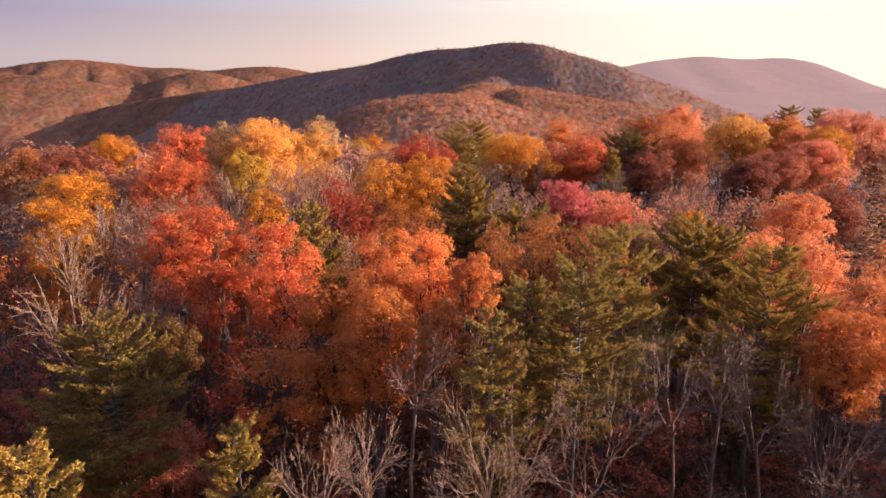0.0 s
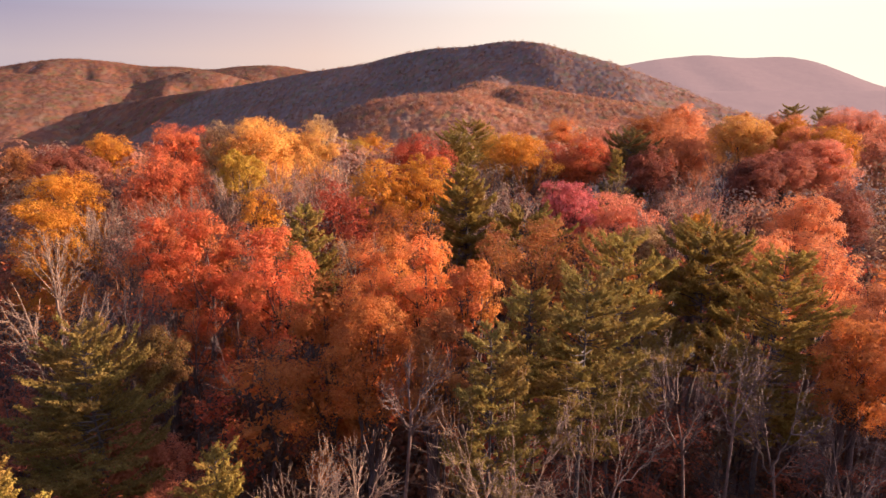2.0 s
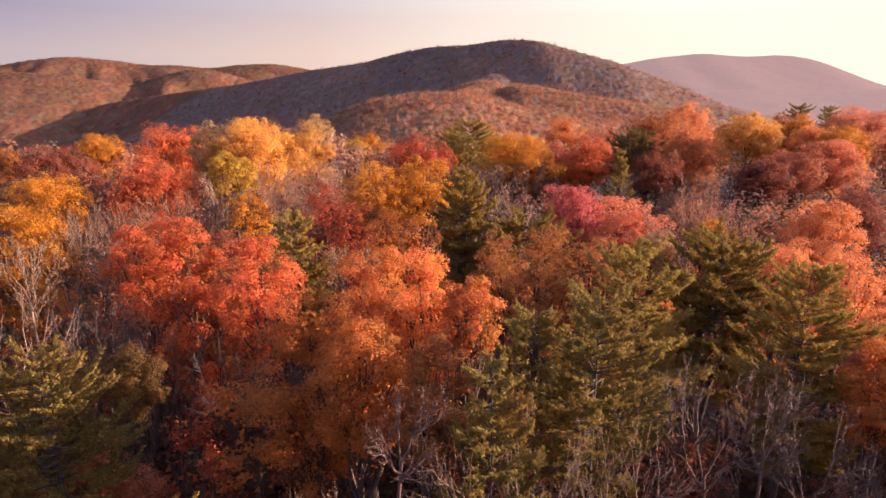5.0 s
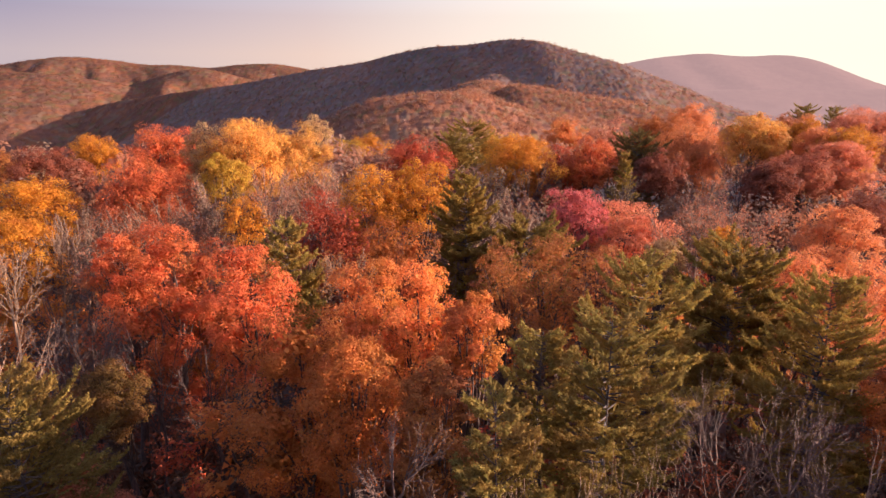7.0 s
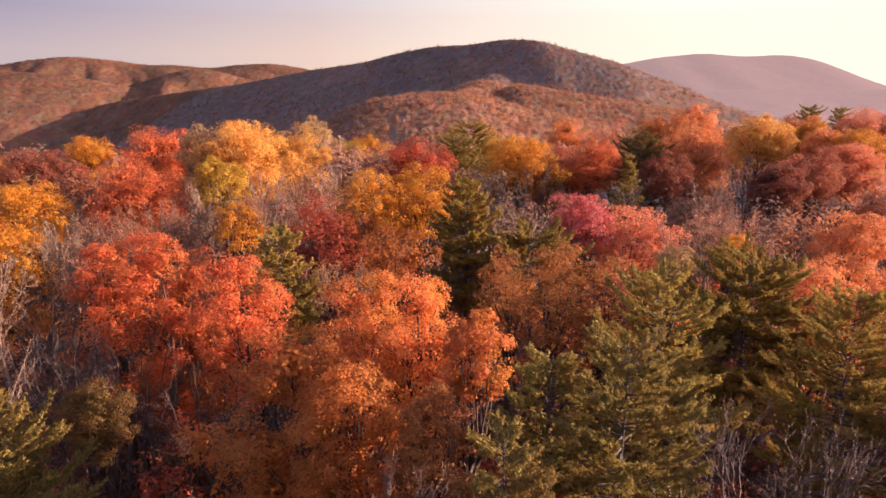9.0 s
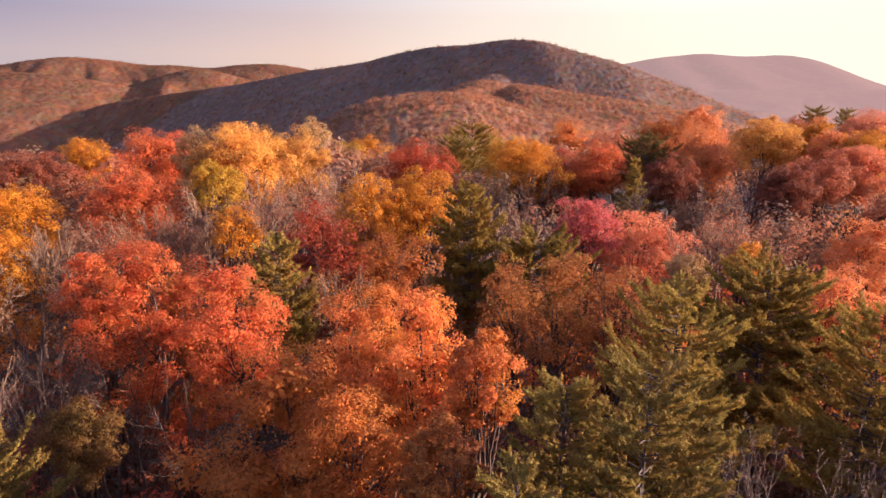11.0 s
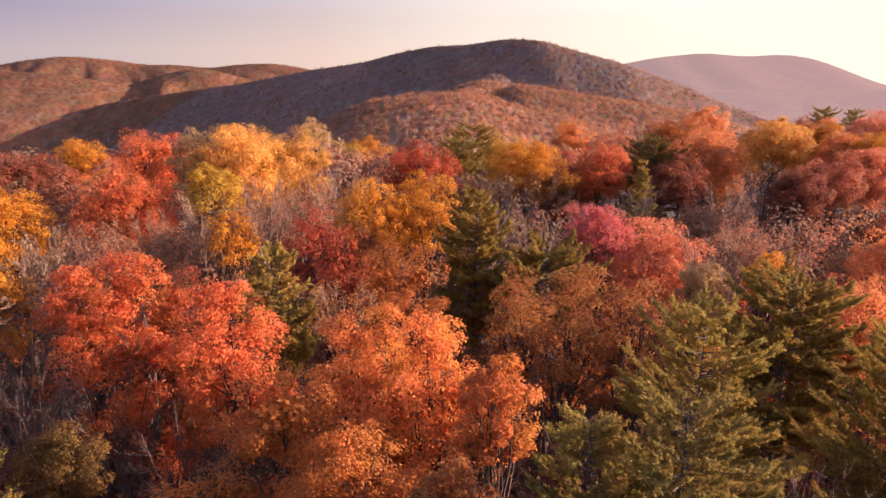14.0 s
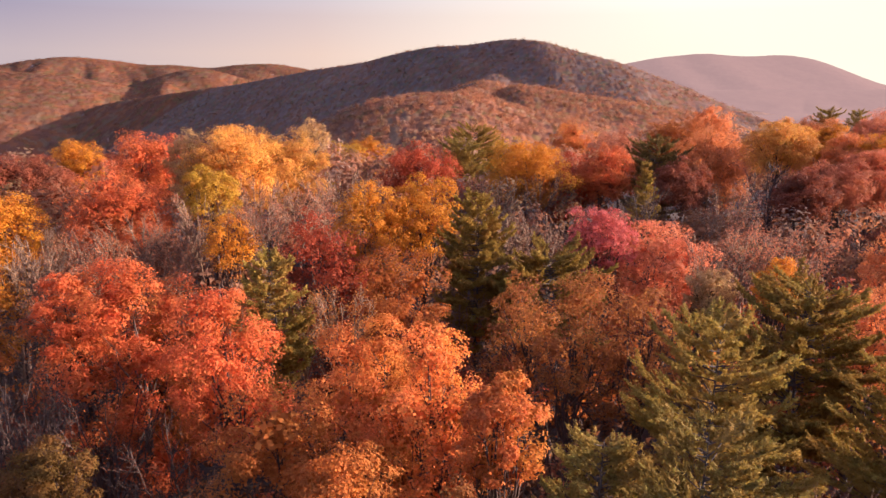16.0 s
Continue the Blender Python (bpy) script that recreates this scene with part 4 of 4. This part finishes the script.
broadleaf(64.8, 118.0, 24.2, 6.5, "gold", deep=0.85, seed=129, leaf=0.26, count=6990, words="tall tree with dense golden orange leaves, rounded crown")
pine(2.6, 120.0, 21.2, 11.5, "moss", seed=113, pointed=0.5, count=0.75, blade=0.36, tufts=12, low=0.4, words="tall pine with tiered mossy green needle boughs, spreading crown")
broadleaf(-66.8, 125.0, 20.9, 9.5, "gold", deep=0.85, seed=102, leaf=0.26, count=7788, words="tall tree with dense golden orange leaves, broad round crown")
broadleaf(40.7, 125.0, 24.4, 11.4, "rust", deep=0.85, seed=124, leaf=0.26, count=13580, words="tall tree with dense rust orange leaves, broad round crown")
broadleaf(83.6, 125.0, 25.4, 13.9, "hazed", deep=0.85, seed=135, leaf=0.26, count=14511, words="tall tree with dense haze-tinted orange leaves, broad round crown")
broadleaf(48.0, 128.0, 26.6, 11.0, "peach", deep=0.9, seed=122, leaf=0.26, count=13066, words="tall tree with dense light orange leaves, broad round crown")
broadleaf(71.7, 135.0, 24.5, 12.3, "peach", deep=0.85, seed=134, leaf=0.26, count=14511, words="tall tree with dense light orange leaves, broad round crown")
pine(76.0, 137.0, 25.4, 6.4, "moss", seed=126, pointed=0.5, count=0.75, blade=0.36, tufts=12, low=0.8, words="tall pine with tiered mossy green needle boughs, spreading crown")
broadleaf(88.5, 140.0, 25.6, 10.7, "coral", deep=0.8, seed=128, leaf=0.26, count=12590, words="tall tree with dense coral red leaves, broad round crown")
pine(87.1, 145.0, 25.0, 5.3, "moss", seed=127, pointed=0.5, count=0.75, blade=0.36, tufts=12, low=0.8, words="tall pine with tiered mossy green needle boughs, spreading crown")
broadleaf(-29.3, 150.0, 23.5, 7.6, "pale", deep=1.3, seed=108, leaf=0.26, count=4642, words="tall tree with thinning pale straw yellow leaves, rounded crown")
pine(6.6, 150.0, 21.5, 12.5, "yellow", seed=112, pointed=0.5, count=0.75, blade=0.36, tufts=12, low=0.5, words="tall pine with tiered yellow-green needle boughs, spreading crown")
broadleaf(39.5, 150.0, 22.8, 15.3, "hazed", deep=0.85, seed=121, leaf=0.26, count=14511, words="tall tree with dense haze-tinted orange leaves, broad round crown")
broadleaf(13.8, 160.0, 20.1, 14.7, "olive", deep=0.85, seed=115, leaf=0.26, count=14511, words="full-grown tree with dense olive yellow leaves, broad round crown")
broadleaf(35.1, 180.0, 21.3, 14.8, "orange", deep=0.85, seed=120, leaf=0.26, count=14511, words="tall tree with dense bright orange leaves, broad round crown")
broadleaf(-28.5, 190.0, 14.9, 17.6, "olive", deep=0.85, seed=109, leaf=0.26, count=14511, words="lower tree with dense olive yellow leaves, broad round crown")
broadleaf(-21.8, 195.0, 16.0, 14.1, "gold", deep=0.85, seed=110, leaf=0.26, count=14511, words="lower tree with dense golden orange leaves, broad round crown")

# ---- the woods between and beyond ----
rng = np.random.RandomState(77)
taken = [(o.location.x, o.location.y) for o in scene.objects if o.get("category") == "tree" and o.parent is None]


def small_broadleaf(tone, tall, wide, count, leaf, seed, words):
    """A forest tree of the second row, to be copied."""
    r = np.random.RandomState(seed)
    base = new("broadleaf_tree", None)
    mid, size, v, q = crown_leaves(r, tall, wide, tall * 0.55, count, leaf, lobes=6, ragged=0.9)
    w = Wood()
    w.tube(curve(r, np.zeros(3), np.array([0.2, 0.1, tall * 0.85]), 0, 4, 0.15), [0.2, 0.15, 0.1, 0.03], 5)
    for c in mid:
        w.tube(np.array([[0.1, 0.05, max(2.0, c[2] - wide * 0.45)], c]), [0.07, 0.02], 3)
    part("trunk", w.mesh("trunk", BARK), base)
    part("crown", leaf_mesh("crown", v, q, LEAF[tone]), base)
    return tagged(base, words, "tree", GROUP)


def small_bare(tall, wide, seed, words):
    """A leafless pole of the second row, to be copied."""
    r = np.random.RandomState(seed)
    base = new("bare_tree", None)
    trunk, twigs = Wood(), Wood()
    trunk.tube(curve(r, np.zeros(3), np.array([0.2, 0.1, tall * 0.8]), 0, 5, 0.15), [0.16, 0.13, 0.1, 0.07, 0.03], 5)
    for i in range(22):
        a = np.array([0.1, 0.05, tall * r.uniform(0.3, 0.78)])
        az, ln = r.uniform(0, 6.28), wide * 0.5 * r.uniform(0.5, 1.0)
        e = a + [math.cos(az) * ln, math.sin(az) * ln, ln * r.uniform(0.8, 1.6)]
        limb = curve(r, a, e, -0.1 * ln, 4, 0.15)
        twigs.tube(limb, [0.05, 0.035, 0.022, 0.01], 3)
        for k in range(9):
            p = limb[r.randint(1, 4)]
            d = units(e - a + r.normal(0, 0.6 * ln, 3) + [0, 0, 0.5])
            twigs.tube(np.array([p, p + d * r.uniform(0.5, 1.4)]), [0.018, 0.006], 3)
    part("trunk", trunk.mesh("trunk", BARK), base)
    tagged(part("twig_crown", twigs.mesh("twig_crown", BARK), base), kind="stuff")
    return tagged(base, words, "tree", GROUP)


def row(makers, spots):
    """Stands copies of the makers' trees on the spots (x, y, height)."""
    protos = [None] * len(makers)
    for x, y, tall in spots:
        k = rng.randint(len(makers))
        made, own = makers[k]
        s, sz = rng.uniform(0.85, 1.2), tall / own
        m = Matrix.LocRotScale((x, y, height(x, y) - 0.15), Euler((0, 0, rng.uniform(0, 6.283))), (s, s, sz))
        if protos[k] is None:
            protos[k] = made()
            protos[k].matrix_basis = m
        else:
            keep = protos[k].scale.copy()
            protos[k].scale = (1, 1, 1)
            copy_thing(protos[k], m)
            protos[k].scale = keep


def spots(x0, x1, y0, y1, step, lo, hi, inside):
    out = []
    for gy in np.arange(y0, y1, step):
        for gx in np.arange(x0, x1, step):
            x, y = gx + rng.uniform(-0.42, 0.42) * step, gy + rng.uniform(-0.42, 0.42) * step
            if not inside(x, y):
                continue
            if min((x - a) ** 2 + (y - b) ** 2 for a, b in taken) < 2.0 ** 2:
                continue
            out.append((x, y, rng.uniform(lo, hi)))
    return out


def in_view(x, y):
    return abs(x) < 0.82 * y + 10


NEAR_MAKERS = [
    (lambda: small_broadleaf("dusky", 14, 6.0, 900, 0.25, 11, "understorey tree with dusky reddish brown leaves among taller trees"), 14),
    (lambda: small_broadleaf("rust", 14, 6.2, 900, 0.25, 12, "understorey tree with rust orange leaves among taller trees"), 14),
    (lambda: small_broadleaf("russet", 14, 5.6, 900, 0.25, 13, "understorey tree with thin russet brown leaves in the forest"), 14),
    (lambda: small_bare(14, 5.5, 14, "slender leafless grey-brown tree in the dense forest"), 14),
    (lambda: small_broadleaf("darkred", 14, 6.0, 900, 0.25, 16, "understorey tree with deep red leaves in forest shade"), 14),
    (lambda: small_broadleaf("rust", 14, 5.0, 900, 0.25, 17, "slender understorey tree with rust orange leaves in shade"), 14),
]
FRONT_MAKERS = [
    (lambda: small_bare(12, 4.6, 18, "leafless understorey tree with fine grey-brown twigs"), 12),
    (lambda: small_broadleaf("dusky", 11, 5.0, 900, 0.2, 20, "low understorey tree with dusky reddish brown leaves"), 11),
    (lambda: small_broadleaf("dusky", 11, 4.6, 800, 0.2, 26, "low bushy tree with sparse dusky brown leaves in shade"), 11),
    (lambda: small_bare(12, 5.0, 21, "twiggy leafless understorey tree beside taller trees"), 12),
]
LOW_MAKERS = [
    (lambda: small_broadleaf("dusky", 11, 5.2, 1000, 0.2, 22, "low bushy tree with dusky reddish brown leaves in shade"), 11),
    (lambda: small_broadleaf("dusky", 11, 4.6, 800, 0.2, 23, "low understorey tree with sparse dusky brown leaves"), 11),
    (lambda: small_bare(12, 4.6, 24, "leafless twiggy tree in the shaded forest"), 12),
    (lambda: small_bare(12, 5.2, 25, "spreading leafless understorey tree in shade"), 12),
]


def front(x, y):
    return in_view(x, y) and (y < 27 or (x > 6 and y < 48) or (x < -14 and y < 50))


row(FRONT_MAKERS, spots(0, 50, 26, 49, 3.7, 7.0, 11.0, front))
row(FRONT_MAKERS, spots(0, 34, 8, 26, 2.8, 6.0, 9.5, front))
row(LOW_MAKERS, spots(-50, 0, 8, 51, 3.6, 8.5, 12.5, front))
row(NEAR_MAKERS, spots(-60, 60, 24, 66, 4.6, 11.5, 15.5, lambda x, y: in_view(x, y) and not front(x, y)))


def far_woods(name, label, spacing, inside, x0, x1, y0, y1, quads, wide, frac, lift, seed, flat=0.0, tint=1.0):
    """Woods on farther ground: crowns of leaf sprays set out over the land, each tree in a colour of its own."""
    r = np.random.RandomState(seed)
    n = int((x1 - x0) * (y1 - y0) / spacing ** 2)
    x, y = r.uniform(x0, x1, n), r.uniform(y0, y1, n)
    keep = inside(x, y)
    x, y = x[keep], y[keep]
    n = len(x)
    size = wide * r.uniform(0.7, 1.3, n)
    z = land(x, y) + lift * r.uniform(0.75, 1.2, n)
    pal = np.array([(0.40, 0.135, 0.055), (0.33, 0.105, 0.055), (0.44, 0.19, 0.065), (0.30, 0.15, 0.09), (0.34, 0.23, 0.18), (0.19, 0.15, 0.06), (0.42, 0.12, 0.06), (0.44, 0.29, 0.15)])
    wgt = np.array([0.24, 0.2, 0.1, 0.18, 0.10, 0.09, 0.06, 0.03])
    stretch = waves(x, y, 260, seed + 5)
    pick = r.choice(len(pal), size=n, p=wgt)
    pick = np.where((stretch > 0.75) & (r.uniform(0, 1, n) < 0.5), 5, pick)
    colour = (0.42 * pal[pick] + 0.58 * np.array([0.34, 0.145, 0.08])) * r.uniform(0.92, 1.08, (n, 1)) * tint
    d = units(r.normal(0, 1, (n, quads, 3)) + [0, 0, 0.55])
    lump = 0.75 + 0.3 * np.sin(d @ r.normal(0, 4, (3, 1)) + r.uniform(0, 6, (n, 1, 1)))
    c = np.stack([x, y, z], -1)[:, None] + d * size[:, None, None] * [0.46, 0.46, 0.5] * lump * r.uniform(0.85, 1.15, (n, quads, 1))
    s = np.repeat(size, quads)[:, None]
    v, q = leaves(r, c.reshape(-1, 3), d.reshape(-1, 3) * (1.6 - flat) + [0, 0, 1.2 * flat], frac * s, 0.9 * frac * s, None, 0.18, False)
    me = leaf_mesh(name, v, q, WOODS)
    at = me.color_attributes.new("tree_colour", "FLOAT_COLOR", "POINT")
    rgba = np.ones((len(v), 4), np.float32)
    rgba[:, :3] = np.repeat(colour, quads * 3, 0)
    at.data.foreach_set("color", rgba.ravel())
    return tagged(new(name, me), label, "woods", kind="stuff")


def sector(r0, r1, a0=-46, a1=46):
    def inside(x, y):
        a, r = np.degrees(np.arctan2(x, y)), np.hypot(x, y)
        return (a > a0) & (a < a1) & (r >= r0) & (r < r1)
    return inside


taken_xy = np.array(taken)


def gaps(x, y):
    """Inside the view, between the trees that stand out."""
    near = np.array([((taken_xy - (a, b)) ** 2).sum(1).min() > 9 for a, b in zip(x, y)])
    return near & (np.abs(x) < 0.85 * y + 12) & (np.hypot(x, y) < 275)


def in_view_all(x, y):
    return np.abs(x) < 0.82 * y + 12


def beside(x, y):
    return (np.abs(x) > 0.82 * y + 11) & (x * x + (y - 6) ** 2 > 15 ** 2)


# low tints put the forest-floor shade into the undergrowth and brush colours
far_woods("undergrowth", "reddish brown undergrowth, darkened to paint shade on the forest floor", 3.0, lambda x, y: in_view_all(x, y) & (y > 47), -110, 110, 47, 125, 50, 4.6, 0.10, 3.0, 208, 0.0, 0.5)
far_woods("brush", "dense reddish brown brush, darkened to paint shade under the trees", 1.9, lambda x, y: in_view_all(x, y) & (y > 3), -52, 52, 3, 48, 110, 5.0, 0.075, 3.2, 209, 0.0, 0.42)
far_woods("ridge_woods", "closed autumn canopy of rust and brown trees along the ridge", 4.9, lambda x, y: gaps(x, y) & (y < 115), -115, 115, 60, 115, 260, 6.2, 0.065, 10.0, 200, 0.0, 0.8)
far_woods("ridge_end_woods", "autumn trees in rust and brown where the ridge falls away", 7.8, lambda x, y: gaps(x, y) & (y >= 115), -230, 230, 115, 270, 110, 8.0, 0.11, 10.5, 206)
# side_woods stand out of view, raised to block the low sun from the right
far_woods("side_woods", "unseen rust and brown autumn trees added beside to block sun", 8.0, beside, -70, 190, -50, 62, 150, 8.5, 0.09, 17.5, 205)
far_woods("side_ridge_woods", "lower autumn canopy of rust and brown trees along the ridge", 8.5, beside, -120, 190, 62, 120, 130, 8.0, 0.1, 11.0, 204)
far_woods("valley_woods", "autumn woods of brown crowns in the valley", 9.0, sector(270, 480), -400, 400, 180, 480, 12, 9.0, 0.42, 5.0, 207)
far_woods("spur_woods", "mixed autumn woods of rust, brown and olive crowns on the spur", 6.0, lambda x, y: sector(480, 930, -37.5, 37.5)(x, y) & (land(x, y) > -14), -560, 560, 370, 930, 56, 7.0, 0.125, 2.4, 201, 0.25, 0.98)
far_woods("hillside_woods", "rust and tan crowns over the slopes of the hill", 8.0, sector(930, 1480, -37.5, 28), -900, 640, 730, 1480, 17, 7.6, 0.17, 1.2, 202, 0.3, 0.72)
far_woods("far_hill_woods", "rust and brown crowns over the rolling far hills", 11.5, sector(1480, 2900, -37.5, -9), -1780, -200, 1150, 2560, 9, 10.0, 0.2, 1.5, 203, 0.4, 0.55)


def crowns_over(x, y, cell, seed):
    """Rounded crowns on a jittered grid: the bump over each place, and a number from 0 to 1 for the crown it belongs to."""
    def chance(i, j, k):
        h = np.sin(i * 127.1 + j * 311.7 + (seed + k) * 74.7) * 43758.5453
        return h - np.floor(h)
    gx, gy = np.floor(x / cell), np.floor(y / cell)
    best, bump, who = np.full(x.shape, 1e9), np.zeros(x.shape), np.zeros(x.shape)
    for di in (-1, 0, 1):
        for dj in (-1, 0, 1):
            i, j = gx + di, gy + dj
            d = np.hypot(x - (i + 0.5 + 0.8 * (chance(i, j, 0) - 0.5)) * cell, y - (j + 0.5 + 0.8 * (chance(i, j, 1) - 0.5)) * cell)
            near = d < best
            best = np.where(near, d, best)
            tall = 0.55 + 0.7 * chance(i, j, 2)
            bump = np.where(near, tall * np.clip(1 - (d / (0.75 * cell)) ** 2, 0, 1) ** 1.5, bump)
            who = np.where(near, chance(i, j, 3), who)
    return bump, who


def hillside_canopy():
    """The closed woods over the far slopes, rounded crown beside rounded crown."""
    angles = np.radians(np.arange(-37.5, 37.5, 0.13))
    radii = np.concatenate([np.arange(470, 900, 2.7), np.arange(900, 1500, 3.6), np.arange(1500, 3050, 8.5)])
    a, r = np.meshgrid(angles, radii)
    x, y = r * np.sin(a), r * np.cos(a)
    near, who_near = crowns_over(x, y, 7.0, 3)
    far, who_far = crowns_over(x, y, 15.0, 4)
    distant = r > 1500
    bumps = np.where(distant, far * 2.4, near * 1.5)
    who = np.where(distant, who_far, who_near)
    # mixed: grey-mauve that paints haze and shade into the main hill's woods
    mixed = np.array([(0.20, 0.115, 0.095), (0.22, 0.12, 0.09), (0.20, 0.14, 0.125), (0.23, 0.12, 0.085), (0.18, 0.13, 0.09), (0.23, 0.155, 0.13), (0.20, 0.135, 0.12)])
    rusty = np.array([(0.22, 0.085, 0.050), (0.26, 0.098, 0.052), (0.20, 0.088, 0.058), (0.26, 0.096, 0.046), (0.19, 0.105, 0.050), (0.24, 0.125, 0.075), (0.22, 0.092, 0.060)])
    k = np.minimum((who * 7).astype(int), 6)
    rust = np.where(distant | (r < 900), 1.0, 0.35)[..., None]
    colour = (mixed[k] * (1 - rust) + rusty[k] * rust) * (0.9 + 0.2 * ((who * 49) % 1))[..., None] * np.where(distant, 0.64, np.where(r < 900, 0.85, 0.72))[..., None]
    v = np.stack([x, y, land(x, y) + 1.0 + bumps], -1).reshape(-1, 3)
    na, nr = len(angles), len(radii)
    i, j = np.meshgrid(np.arange(na - 1), np.arange(nr - 1))
    keep = ~((r[:-1, :-1] > 1650) & (a[:-1, :-1] > radians(12.3))) & (y[:-1, :-1] < 2600)
    q = np.stack([j * na + i, (j + 1) * na + i, (j + 1) * na + i + 1, j * na + i + 1], -1)[keep]
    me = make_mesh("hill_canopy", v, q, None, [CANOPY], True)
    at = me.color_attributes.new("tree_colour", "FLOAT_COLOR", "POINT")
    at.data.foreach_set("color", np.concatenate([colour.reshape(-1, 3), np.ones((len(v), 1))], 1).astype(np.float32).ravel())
    return tagged(new("hill_canopy", me), "closed rust-brown autumn canopy over the rounded hills", "woods", kind="stuff")


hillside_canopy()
